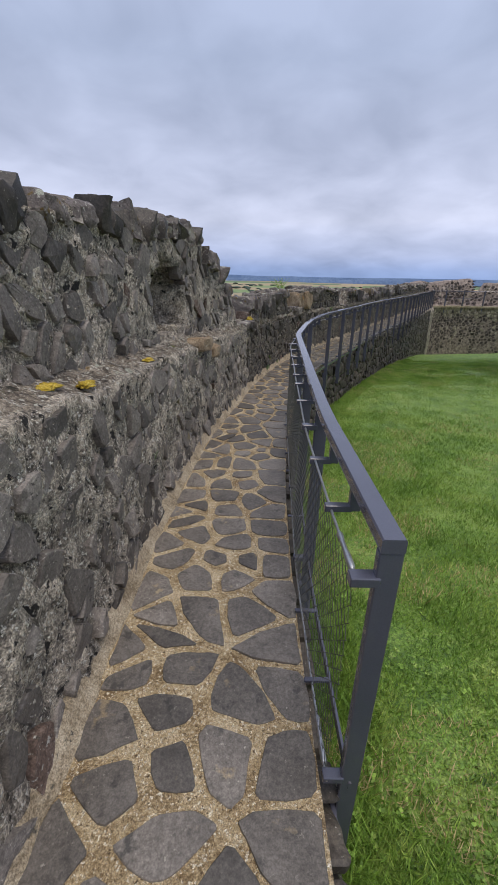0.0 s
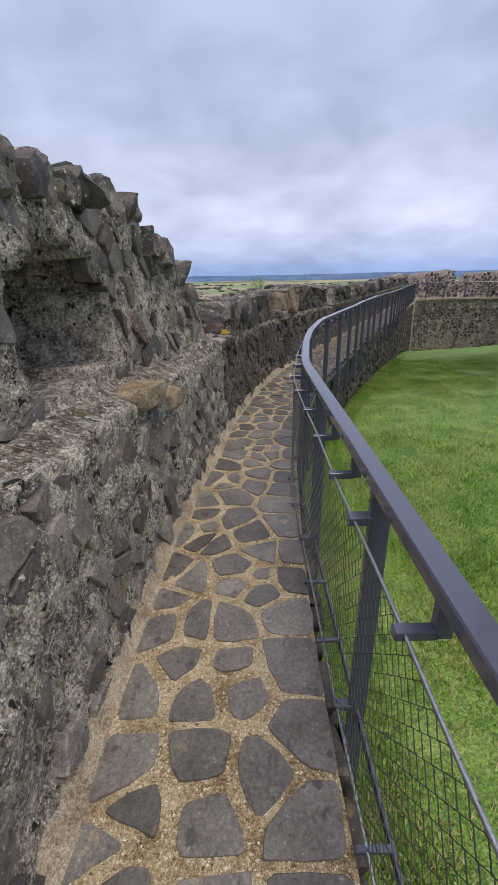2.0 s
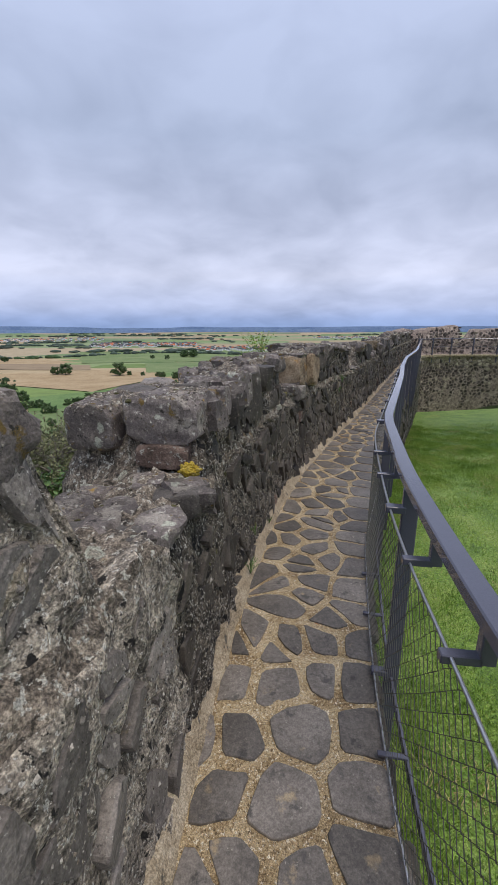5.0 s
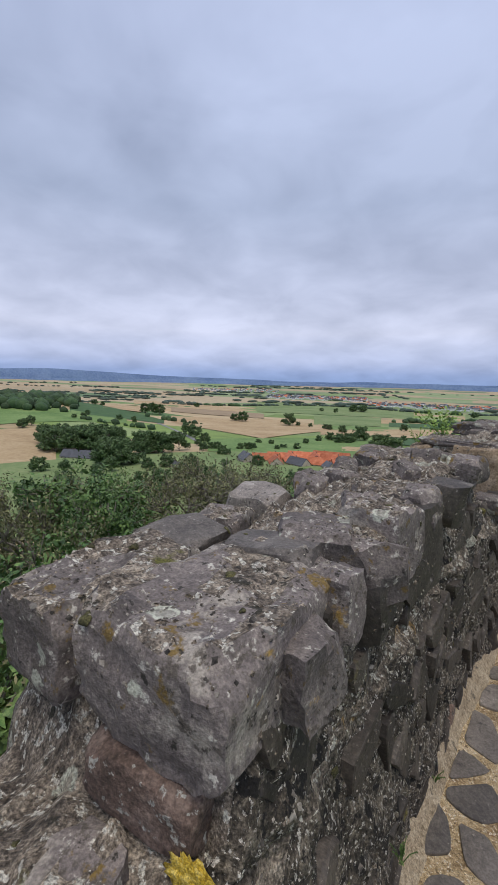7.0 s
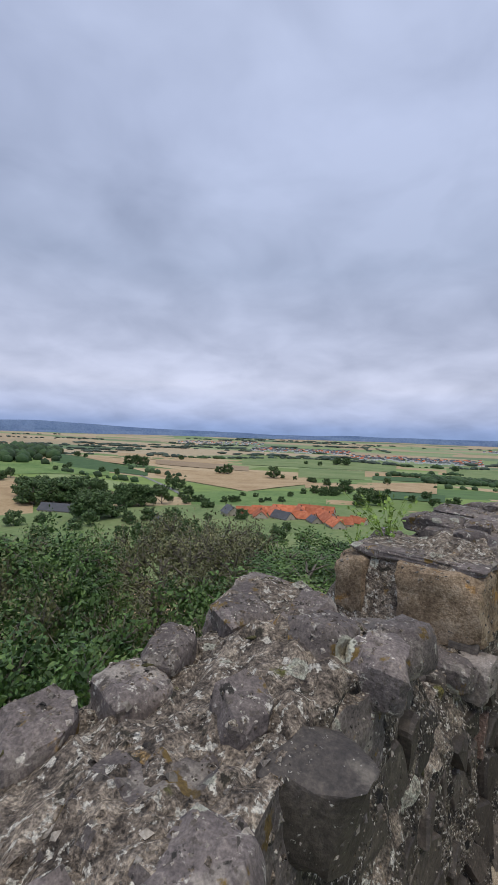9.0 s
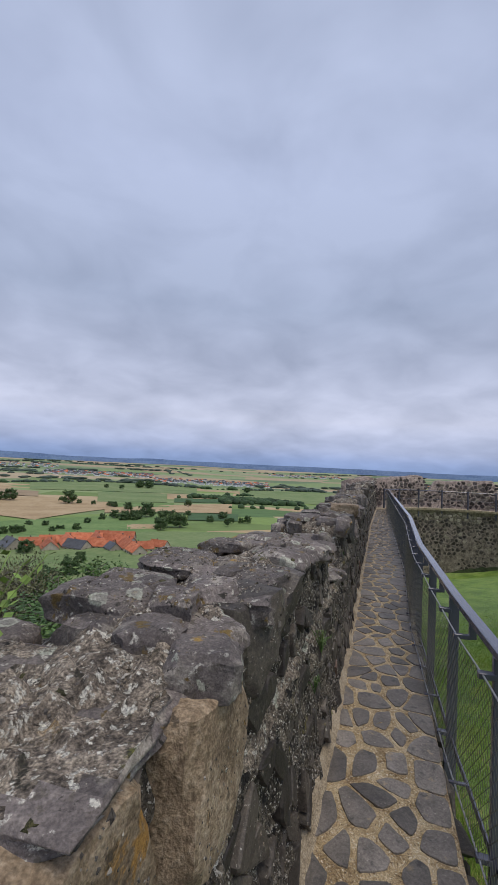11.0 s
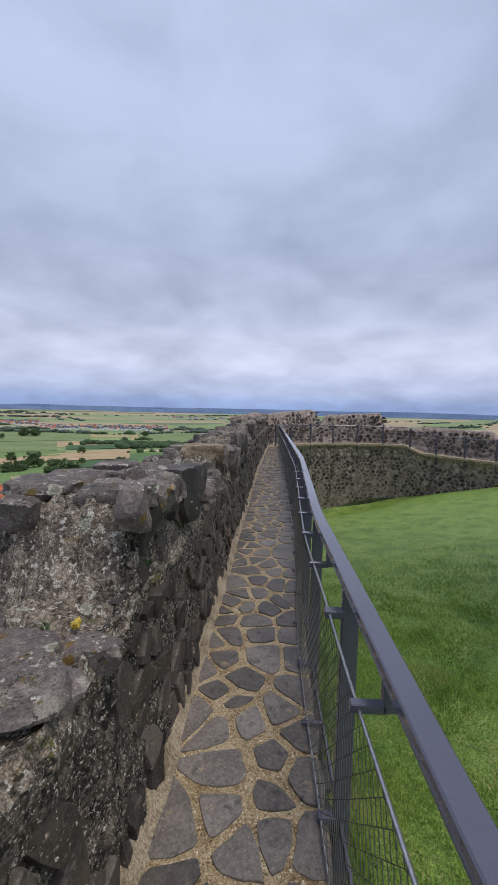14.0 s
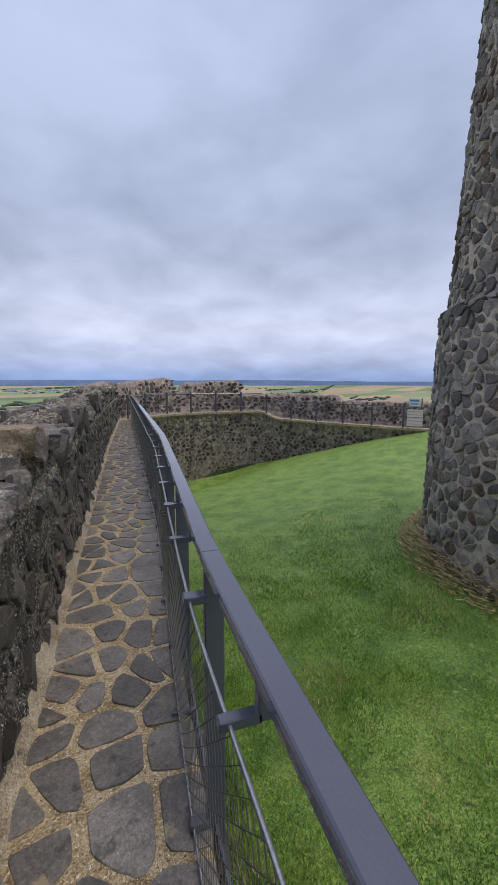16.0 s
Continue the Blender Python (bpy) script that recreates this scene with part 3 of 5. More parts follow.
WALL_2 = parapet("wall_2", 6.6, 13.3, "weathered basalt rubble parapet with lichen and low gaps", 0.035, M_RUBBLE_DARK)
WALL_3 = parapet("wall_3", 13.3, END_Y, "long dark rubble parapet beside the wall walk", 0.06, M_RUBBLE_DARK)


def face_stones(wall, y0, y1, seed, su=0.15, sv=0.185, limit=300):
    """Stones of the inner face, lower and upper part, in one run of height v measured up the profile."""
    rng = random.Random(seed)
    vmax = 2.4

    def place_on(y, v):
        zl, zt, s = ledge_z(y), top_z(y), setback(y)
        if v < zl:
            return 0.06 * v / max(zl, 0.1), v, Vector((0, 0, 0)), True
        v2 = v
        return 0.06 + s + 0.05 * (v2 - zl) / max(zt - zl, 0.1), v2, None, True

    cells = []
    pts = scatter(rng, (y0, 0.0, y1, vmax), su, sv, 0.42)
    for poly in voronoi(pts, (y0, 0.0, y1, vmax)):
        if len(poly) < 4:
            continue
        c = np.mean(np.array(poly), 0)
        zt, zl = top_z(c[0]), ledge_z(c[0])
        if c[1] > zt - 0.05 or in_niche(c[0] + 0.02, c[1]) or in_niche(c[0] - 0.05, c[1] + 0.03):
            continue
        if rng.random() < (0.28 if y0 < 6 else 0.3):
            continue
        cells.append((poly, c, rng.random()))

    def data(cell):
        poly, c, r = cell
        lower = c[1] < ledge_z(c[0])
        zc = ledge_z(c[0])
        lean = rng.uniform(-0.25, 0.25)
        clip = []
        for u, v in poly:
            v = min(v, zc - 0.01) if lower else max(v, zc + 0.05)
            v = min(v, top_z(u) + 0.02)
            clip.append((u + lean * (v - c[1]), v))
        if max(v for u, v in clip) - min(v for u, v in clip) < 0.05:
            return None

        def place(u, v, w):
            d = place_on(c[0], c[1])[0]
            zl, zt = ledge_z(c[0]), top_z(c[0])
            if not lower:
                d = 0.06 + setback(c[0]) + 0.05 * min(1, max(0, (v - zl) / max(zt - zl, 0.1)))
            else:
                d = 0.06 * v / max(zl, 0.1)
            return on_wall(u, d - w, v)
        slot = 1 if r > 0.975 else 0
        return (*stone_data(clip, rng.uniform(0.012, 0.026), 0.09, rng.uniform(0.004, 0.032), place, rng, 0.22, 0.12, 0.2, 0.95, 0.09), slot)

    lay_stones("wall_stone", cells, data, [M_BASALT_GREY if y0 < 6 else M_BASALT, M_RED, M_PALE], wall, limit, lambda k: abs(k[1][0] - (y0 + y1) / 2) if y0 < 13 else k[1][0], "rows of dark rubble stones in the face")


# ---------------- wall walk ----------------
def walkway():
    vs, fs = [], []
    n = 1000
    y0, y1 = -3.0, END_Y + 0.6
    W_N = 36
    for i in range(n + 1):
        y = y0 + (y1 - y0) * i / n
        a, b = lx(y) - 0.02, rx_(y) - 0.015
        for k in range(W_N + 1):
            x = a + (b - a) * k / W_N
            p = Vector((x, y, 0))
            vs.append((x, y, -0.003 + 0.005 * noise.noise(p * 6.0) + 0.006 * noise.noise(p * 21.0)))
        for k in range(1, 9):
            z = -0.45 * k
            q = Vector((b - 0.01 + 0.012 * k, y, z)) + noise.noise_vector(Vector((b, y, z)) * 3.0) * 0.04
            vs.append(q)
    m = W_N + 9
    for i in range(n):
        for k in range(m - 1):
            fs.append((i * m + k, i * m + k + 1, (i + 1) * m + k + 1, (i + 1) * m + k))
    slots = [0 if k < W_N else 1 for i in range(n) for k in range(m - 1)]
    ob = solid("walkway", vs, fs, [M_SAND, M_RUBBLE], smooth=True, slots=slots)
    tagged(ob, "crazy-paved wall walk of dark basalt in sandy mortar", "walkway", kind="structure")
    return ob


WALK = walkway()


def fillet():
    """The smeared band of mortar where the paving meets the wall."""
    vs, fs = [], []
    n = 460
    for i in range(n + 1):
        y = -3 + (END_Y + 3) * i / n
        w = 0.048 + 0.03 * noise.noise(Vector((0, y * 2.3, 1))) + 0.012 * noise.noise(Vector((4, y * 9, 1)))
        h = 0.075 + 0.04 * noise.noise(Vector((7, y * 3.1, 2)))
        for d, z in ((0.03, h + 0.02), (-0.012, h), (-w * 0.55, h * 0.45), (-w, 0.012), (-w - 0.02, -0.012)):
            vs.append(on_wall(y, d, z) + noise.noise_vector(Vector((d, y * 14, z))) * 0.006)
    for i in range(n):
        fs += [(i * 5 + k, i * 5 + k + 1, (i + 1) * 5 + k + 1, (i + 1) * 5 + k) for k in range(4)]
    ob = solid("mortar_trim", vs, fs, M_FILLET, smooth=True)
    tagged(ob, "uneven pale mortar band at the foot of the wall", "mortar", kind="structure")


fillet()


def paving():
    rng = random.Random(11)
    # run of the walk: length along the wall foot against y
    run = np.concatenate([[0], np.cumsum(np.hypot(np.diff(LEFT_X), 0.05))])
    s0, s1 = float(np.interp(-0.7, YS, run)), float(np.interp(END_Y + 0.2, YS, run))

    def at(u, s):
        y = float(np.interp(s, run, YS))
        n = side(y)
        w = (rx_(y - n.y * 0.0) - lx(y)) * abs(n.x)
        return Vector((lx(y), y, 0)) - n * (u * w)
    pts, s = [], s0
    while s < s1:
        pts.append((1 - 0.115 + rng.uniform(-0.02, 0.02), s)); s += rng.uniform(0.2, 0.36)
    sc = 0.88
    inner = scatter(rng, (0.03, s0, 0.80, s1), 0.245, 0.215, 0.46)
    pts += [p for p in inner if 0.03 < p[0] < 0.75 and rng.random() > 0.07]
    cells = []
    for poly in voronoi([(u * sc, v) for u, v in pts], (0.04, s0, sc - 0.004, s1)):
        if len(poly) > 3:
            cells.append((poly, np.mean(np.array(poly), 0)))

    def data(cell):
        poly, c = cell

        def place(u, v, w):
            p = at(u / sc, v)
            p.z = w + 0.004 * noise.noise(Vector((c[0] * 9, c[1] * 9, 0)))
            return p
        gap = rng.uniform(0.02, 0.036) * (0.65 if c[0] > 0.68 else 1.1)
        return (*stone_data(poly, gap, 0.06, 0.006 + rng.uniform(-0.003, 0.003), place, rng, 0.07, 0.1, 0.008, 0.975, 0.1), 0)

    lay_stones("paving_stone", cells, data, [M_PAVE], WALK, 300, lambda k: k[1][1], "small dark paving stones further along")


def skirt_stones():
    """Rubble in the drop from the wall walk to the lawn."""
    rng = random.Random(19)
    box = (0.0, -3.0, 27.0, -0.06)
    cells = []
    for poly in voronoi(scatter(rng, box, 0.24, 0.2, 0.42), box):
        if len(poly) > 3:
            c = np.mean(np.array(poly), 0)
            if c[1] > lawn_z(rx_(c[0]) + 0.2, c[0]) - 0.1:
                cells.append((poly, c))

    def data(cell):
        poly, c = cell

        def place(u, v, w):
            return Vector((rx_(u) + 0.015 - 0.027 * v, u, 0)) - side(u, rx_) * w + Vector((0, 0, v))
        return (*stone_data(poly, rng.uniform(0.014, 0.03), 0.07, rng.uniform(0.012, 0.045), place, rng, 0.14, 0.3, 0.15), 0)
    lay_stones("wall_stone", cells, data, [M_BASALT], WALK, 260, lambda k: abs(k[1][0] - 9), "dark rubble below the wall walk")


# ---------------- ground ----------------
HUB = Vector((10.0, 13.0, 0))


def lawn_z(x, y):
    z = float(np.interp(y, [-8, 0, 5, 12, 16, 20, 25, 29], [-0.5, -0.62, -1.02, -1.3, -1.5, -1.9, -2.55, -3.0]))
    z += 1.45 * math.exp(-((x - 23) ** 2 + (y - 19) ** 2) / 50) * (1 if y > -5 else 0)
    z += 0.22 * math.exp(-((x - 12.5) ** 2 + (y - 13) ** 2) / 14)
    # sunken strip before the far wall
    z -= 1.2 * math.exp(-(((x - 14.6) / 3.6) ** 2 + ((y - 28.4) / 2.0) ** 2))
    return z + 0.05 * noise.noise(Vector((x * 0.5, y * 0.5, 0)))


def outside(x, y):
    """How far a place lies beyond the castle walls."""
    r = (Vector((x, y, 0)) - HUB).length - 18.5
    if -5 < y < 31:
        r = max(r, (lx(y) - 0.9 - x) * 0.88)
    return r


def ground_z(x, y):
    out = outside(x, y)
    if out < 0:
        return lawn_z(x, y)
    p = Vector((x, y, 0)) - HUB
    r, az_ = p.length, math.atan2(p.x, p.y)
    drop = float(np.interp(out, [0, 0.6, 3, 8, 16, 30, 60, 120, 250, 400, 880, 1500, 2600, 3800, 4900], [-2, -5, -8.5, -13, -18.5, -27, -39, -53, -68, -77, -98, -106, -100, -72, -38]))
    # a wooded rise to the west
    west = math.exp(-((az_ + 0.86) / 0.28) ** 2) * math.exp(-((r - 1150) / 420) ** 2) * 42
    roll = 5 * noise.noise(Vector((x * 0.0016, y * 0.0016, 3))) * min(1, r / 500) + 14 * noise.noise(Vector((x * 0.0006, y * 0.0006, 8))) * min(1, r / 3500) ** 2
    return drop + west + roll


def ground():
    vs, fs, slots = [], [], []
    radii = [0.01] + list(np.linspace(0.7, 18, 40)) + [18.6, 20, 22, 25, 29, 34, 42, 52, 66, 84, 105, 135, 170, 215, 265, 330, 400, 480, 580, 700, 840, 1000, 1200, 1450, 1750, 2100, 2500, 3000, 3500, 4050, 4500, 4850]
    n = 180
    for r in radii:
        for k in range(n):
            a = 2 * math.pi * k / n
            x, y = HUB.x + r * math.sin(a), HUB.y + r * math.cos(a)
            vs.append((x, y, ground_z(x, y)))
    for i in range(len(radii) - 1):
        for k in range(n):
            fs.append((i * n + k, i * n + (k + 1) % n, (i + 1) * n + (k + 1) % n, (i + 1) * n + k))
            a = 2 * math.pi * (k + 0.5) / n
            o = outside(HUB.x + radii[i] * math.sin(a), HUB.y + radii[i] * math.cos(a))
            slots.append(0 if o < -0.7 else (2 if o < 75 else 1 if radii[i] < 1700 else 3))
    ob = solid("ground", vs, fs, [M_LAWN, M_FIELDS, M_SLOPE, M_HAZY_FIELDS], smooth=True, slots=slots)
    tagged(ob, "mown green castle lawn falling away to farmland", "ground", kind="structure")


ground()


def grass():
    rng = random.Random(3)
    green, straw = Soup(), Soup()
    made = 0
    while made < 430000:
        pick = rng.random()
        near = pick < 0.4
        if pick > 0.62:
            y, w_ = 14.6 + rng.gauss(0, 1.9), 5.0
        elif near:
            y, w_ = -0.6 + 10.0 * rng.random() ** 1.7 - 2.2 * rng.random() ** 2, 2.8
        else:
            y, w_ = 19 * rng.random() ** 1.1, 6.0
        x = rx_(y) + 0.05 + rng.random() ** 1.8 * w_ * (1.6 if near else 1.2) * rng.uniform(0.45, 1.25)
        if (x - 12.66) ** 2 + (y - 12.78) ** 2 < 3.5 ** 2 or outside(x, y) > -0.3:
            continue
        z = lawn_z(x, y) - 0.01
        tuft = noise.noise(Vector((x * 1.3, y * 1.3, 5))) + 0.6 * noise.noise(Vector((x * 5, y * 5, 9)))
        rank = 2.2 if x < rx_(y) + 0.5 else (1.5 if near else 1.0)
        h = max(0.014, rng.uniform(0.022, 0.052) * (1 + 0.7 * tuft) * rank)
        a = rng.uniform(0, 6.283)
        w = 0.0042 + 0.0006 * (x - rx_(y))
        u = Vector((math.cos(a), math.sin(a), 0)) * w
        lean = Vector((rng.uniform(-1, 1), rng.uniform(-1, 1), 0)) * h * 0.8
        p = Vector((x, y, z))
        dry = (near or pick > 0.62) and noise.noise(Vector((x * 1.1, y * 1.1, 31))) > 0.12 and rng.random() < (0.3 if near else 0.16)
        (straw if dry else green).add([p - u, p + u, p + lean + Vector((0, 0, h))], [(0, 1, 2)])
        made += 1
    tagged(solid("grass", green.v, green.f, M_BLADE), "short green grass blades of the mown lawn", "grass", kind="stuff")
    tagged(solid("straw", straw.v, straw.f, M_DRY), "withered straw-coloured stalks in the lawn", "grass", kind="stuff")
    # broad-leaved weeds at the foot of the railing
    weeds = Soup()
    for _ in range(700):
        y = -0.6 + 4.2 * rng.random()
        x = rx_(y) + 0.1 + rng.random() ** 1.5 * 1.3
        if noise.noise(Vector((x * 2.2, y * 2.2, 3))) < 0.05:
            continue
        p = Vector((x, y, lawn_z(x, y) + rng.uniform(0.01, 0.06)))
        for k in range(3):
            a = rng.uniform(0, 6.283)
            u = Vector((math.cos(a), math.sin(a), rng.uniform(0.05, 0.5))) * rng.uniform(0.012, 0.028)
            w = Vector((-math.sin(a), math.cos(a), 0)) * u.length * 0.42
            weeds.add([p, p + u * 0.5 + w, p + u, p + u * 0.5 - w], [(0, 1, 2), (0, 2, 3)])
    tagged(solid("clover", weeds.v, weeds.f, M_BLADE), "low leafy clover and weeds in the grass", "plant", kind="stuff")


grass()


# ---------------- railing ----------------
def rail_pt(y, out=0.0):
    n = side(y, railx)
    return Vector((railx(y), y, 0)) - n * (out + 0.012)


def fence():
    root = new("fence")
    tagged(root, "anthracite steel railing with cable and wire mesh infill", "railing")
    y_a, y_b = 0.93, END_Y - 0.6
    ys = list(np.arange(y_a, y_b, 0.12)) + [y_b]
    # handrail in three lengths with open seams
    cuts = [y_a, 8.12, 14.14, 20.2, y_b]
    for a, b in zip(cuts[:-1], cuts[1:]):
        seg = [a + 0.0015] + [y for y in ys if a + 0.03 < y < b - 0.03] + [b - 0.0015]
        solid("handrail", *sweep_data([rail_pt(y) for y in seg], 0.068, 0.046, 1.028), M_STEEL, root, "flat painted steel handrail")
    solid("bottom_rail", *sweep_data([rail_pt(y, 0.0) for y in ys], 0.012, 0.045, -0.03), M_STEEL, root)
    for z in (0.93, 0.025):
        solid("cable", *tube_data([rail_pt(y, -0.086) + Vector((0, 0, z - 0.006 * math.sin(y * 6.0))) for y in ys], 0.0058, 6), M_INOX, root, "twisted stainless steel cable", smooth=True)
    for z in (0.93, 0.025):
        solid("turnbuckle", *tube_data([rail_pt(y, -0.086) + Vector((0, 0, z - 0.006 * math.sin(y * 6.0))) for y in (0.98, 1.0, 1.04, 1.08, 1.12, 1.16, 1.18)], [0.006, 0.012, 0.012, 0.009, 0.009, 0.012, 0.006], 8), M_INOX, root, "bright stainless cable tensioner", smooth=True)
    # posts with clamps, and angle brackets between them
    post = bracket = clip = None
    stations = [(y_a + 0.02, True), (1.33, False), (1.74, False), (2.19, True), (2.68, False), (3.14, True), (3.46, False), (3.87, False)]
    y, k = 4.30, 0
    while y < 8.0:
        stations.append((y, k % 3 == 0)); k += 1
        y += 0.43 * abs(side(y, railx).x)
    stations += [(12.24 + 0.465 * i, i % 2 == 0) for i in range(-8, 36) if 12.24 + 0.465 * i < y_b]
    for k, (y, upright) in enumerate(stations):
        n = side(y, railx)
        rot = math.degrees(math.atan2(n.y, n.x)) + 180
        p = rail_pt(y)
        if upright:
            m = pose(p.x, p.y, 0, 0, 0, rot)
            if post is None:
                post = part("post", bevel_box((0.07, 0.032, 1.634), 0.004), M_STEEL, root)
                post.data.transform(Matrix.Translation((0, 0, 0.213)))
                q = post
                tip = part("cable_clamp", bevel_box((0.085, 0.045, 0.032), 0.003), M_STEEL, root)
                tip.data.transform(Matrix.Translation((-0.062, 0, 0.93)))
                foot = part("cable_clamp", bevel_box((0.075, 0.040, 0.03), 0.003), M_STEEL, root)
                foot.data.transform(Matrix.Translation((-0.062, 0, 0.025)))
                base = part("wall_plate", bevel_box((0.02, 0.12, 0.3), 0.003), M_STEEL, root)
                base.data.transform(Matrix.Translation((-0.043, 0, -0.3)))
                trio = (post, tip, foot, base)
            else:
                made = []
                for src in trio:
                    o = new(src.name.split(".")[0], src.data); o.parent = root; made.append(o)
                trio_now = made
            now = trio if k == 0 else trio_now
            now[0].matrix_basis = m
            for o in now[1:]:
                o.parent = now[0]
        else:
            m = pose(p.x, p.y, 0, 0, 0, rot)
            if bracket is None:
                bm = bevel_box((0.042, 0.03, 0.11), 0.003)
                bmesh.ops.translate(bm, vec=(0, 0, 0.975), verts=bm.verts)
                b2 = bevel_box((0.1, 0.03, 0.028), 0.003)
                bmesh.ops.translate(b2, vec=(-0.06, 0, 0.93), verts=b2.verts)
                me2 = bpy.data.meshes.new("tmp"); b2.to_mesh(me2); b2.free(); bm.from_mesh(me2)
                bracket = part("bracket", bm, M_STEEL, root)
                b3 = bevel_box((0.12, 0.022, 0.014), 0.002)
                bmesh.ops.translate(b3, vec=(-0.06, 0, 0.025), verts=b3.verts)
                clip = part("bottom_bracket", b3, M_STEEL, root)
                a, b = bracket, clip
            else:
                a, b = new("bracket", bracket.data), new("bottom_bracket", clip.data)
                a.parent = b.parent = root
            a.matrix_basis = b.matrix_basis = m
    # knotted wire net: zigzag strands that meet to form flat diamonds
    soup = Soup()
    for a, b, pitch, rows, r in ((y_a + 0.02, 9.0, 0.030, 26, 0.0016), (9.0, 16.0, 0.030, 26, 0.0016), (16.0, y_b, 0.09, 13, 0.0018)):
        gap = 0.895 / rows
        for j in range(rows + 1):
            pts, y, k = [], a, 0
            while y < b:
                sgn = 1 if (k + j) % 2 else -1
                sag = 0.008 * math.sin(y * 5.0 + j * 0.3)
                pts.append(rail_pt(y, -0.086 + 0.002 * sgn) + Vector((0, 0, min(0.93, max(0.028, 0.03 + gap * j + sgn * gap * 0.5 + sag)))))
                y += pitch; k += 1
            soup.add(*tube_data(pts, r, 3))
    ob = solid("wire_mesh", soup.v, soup.f, M_WIRE, root, "fine dark wire mesh panel")
    tagged(ob, kind="stuff")


fence()


# ---------------- round tower ----------------
def tower():
    cx, cy = 12.66, 12.78

    def rad(z): return float(np.interp(z, [-2.2, 2.82, 2.88, 9.0, 19.0], [3.44, 3.38, 3.25, 2.98, 2.72]))
    vs, fs = [], []
    zs = list(np.arange(-2.2, 19.2, 0.3)); n = 96
    for z in zs:
        for k in range(n):
            a = 2 * math.pi * k / n
            p = Vector((math.sin(a), math.cos(a), 0)) * rad(z)
            q = Vector((cx, cy, z)) + p
            vs.append(q + p.normalized() * 0.05 * noise.noise(q * 3))
    for i in range(len(zs) - 1):
        fs += [(i * n + k, (i + 1) * n + k, (i + 1) * n + (k + 1) % n, i * n + (k + 1) % n) for k in range(n)]
    fs.append(tuple(range((len(zs) - 1) * n, len(zs) * n)))
    fs = [f[::-1] for f in fs]
    M = make_mat("tower_mortar", [(0.27, 0.22, 0.165), (0.52, 0.44, 0.34), (0.66, 0.57, 0.455)], 9, 55, 0.95, 1.0, 0.0, (((0.14, 0.12, 0.095), 8.0, 0.64, 0.05),), dist=0.012)
    root = solid("tower", vs, fs, M, smooth=True)
    tagged(root, "round tapering basalt rubble keep tower with pale mortar", "tower")
    rng = random.Random(5)
    a0, a1 = -2.3, 0.2   # bearings from the tower that face the walk
    R = 3.3
    box = (a0 * R, -2.0, a1 * R, 11.0)
    cells = []
    for poly in voronoi(scatter(rng, box, 0.235, 0.165, 0.40), box):
        if len(poly) > 3:
            cells.append((poly, np.mean(np.array(poly), 0)))

    def data(cell):
        poly, c = cell

        def place(u, v, w):
            a = u / R
            r = rad(v) + w
            return Vector((cx + r * math.sin(a), cy + r * math.cos(a), v))
        return (*stone_data(poly, rng.uniform(0.014, 0.034), 0.08, rng.uniform(0.012, 0.045), place, rng, 0.2, 0.25, 0.25, 0.88, 0.1), rng.choice((0, 1, 1, 1, 1, 1, 2)) if rng.random() < 0.7 else 0)
    M_GREY = make_mat("grey_tower_stone", [(0.16, 0.14, 0.12), (0.26, 0.23, 0.195), (0.37, 0.33, 0.28)], 6, 45, 0.9, 0.9, 0.4, grain=0.35)
    lay_stones("tower_stone", cells, data, [M_BASALT_GREY, M_GREY, M_RED], root, 300, lambda k: abs(k[1][1] - 1.5) + 0.5 * abs(k[1][0] + 3.6), "dark rubble stones higher up the tower")
    # spill of dry grass and rubble round its foot
    soup = Soup()
    for i in range(5000):
        a = rng.uniform(-2.6, 0.3)
        r = 3.44 + rng.random() ** 1.8 * 0.38
        x, y = cx + r * math.sin(a), cy + r * math.cos(a)
        z = lawn_z(x, y) + max(0, 0.34 * (1 - (r - 3.44) / 0.45)) * rng.random()
        h = rng.uniform(0.02, 0.07)
        b = rng.uniform(0, 6.28)
        p = Vector((x, y, z - 0.02))
        w = Vector((math.cos(b), math.sin(b), 0)) * 0.018
        t = Vector((math.sin(a) * 0.08 + rng.uniform(-0.06, 0.06), math.cos(a) * 0.08 + rng.uniform(-0.06, 0.06), h))
        soup.add([p - w, p + w, p + t], [(0, 1, 2)])
    tagged(solid("dry_grass", soup.v, soup.f, M_DRY), "bleached dry grass round the tower foot", "grass", kind="stuff")


tower()

# ---------------- far ring wall ----------------
RING = [(11.3, 28.2), (13.4, 29.5), (15.2, 29.85), (17.0, 29.6), (19.2, 28.7), (20.0, 27.6), (20.6, 25.3), (21.1, 22.7), (21.9, 20.1), (22.6, 16.0), (22.3, 9.0), (19.5, 2.0), (14.0, -2.8), (7.0, -4.3), (-0.4, -3.6)]


def ring_line():
    pts = [Vector((x, y, 0)) for x, y in RING]
    for _ in range(2):
        out = [pts[0]]
        for a, b in zip(pts[:-1], pts[1:]):
            out += [a * 0.75 + b * 0.25, a * 0.25 + b * 0.75]
        pts = out + [pts[-1]]
    # even steps
    res, acc = [pts[0]], 0
    for a, b in zip(pts[:-1], pts[1:]):
        l = (b - a).length
        while acc + l >= 0.2:
            a = a + (b - a) * ((0.2 - acc) / l)
            res.append(a); l = (b - a).length; acc = 0
        acc += l
    return res


RL = ring_line()


def ring_frame(i):
    d = (RL[min(i + 3, len(RL) - 1)] - RL[max(i - 3, 0)]).normalized()
    return RL[i], Vector((-d.y, d.x, 0))   # outwards


def ring_walk_z(i): return 0.02 if i * 0.2 < 9.4 else float(np.interp(i * 0.2, [9.4, 10.2, 12, 18, 30], [0.0, -0.33, -0.38, -0.45, -0.5]))


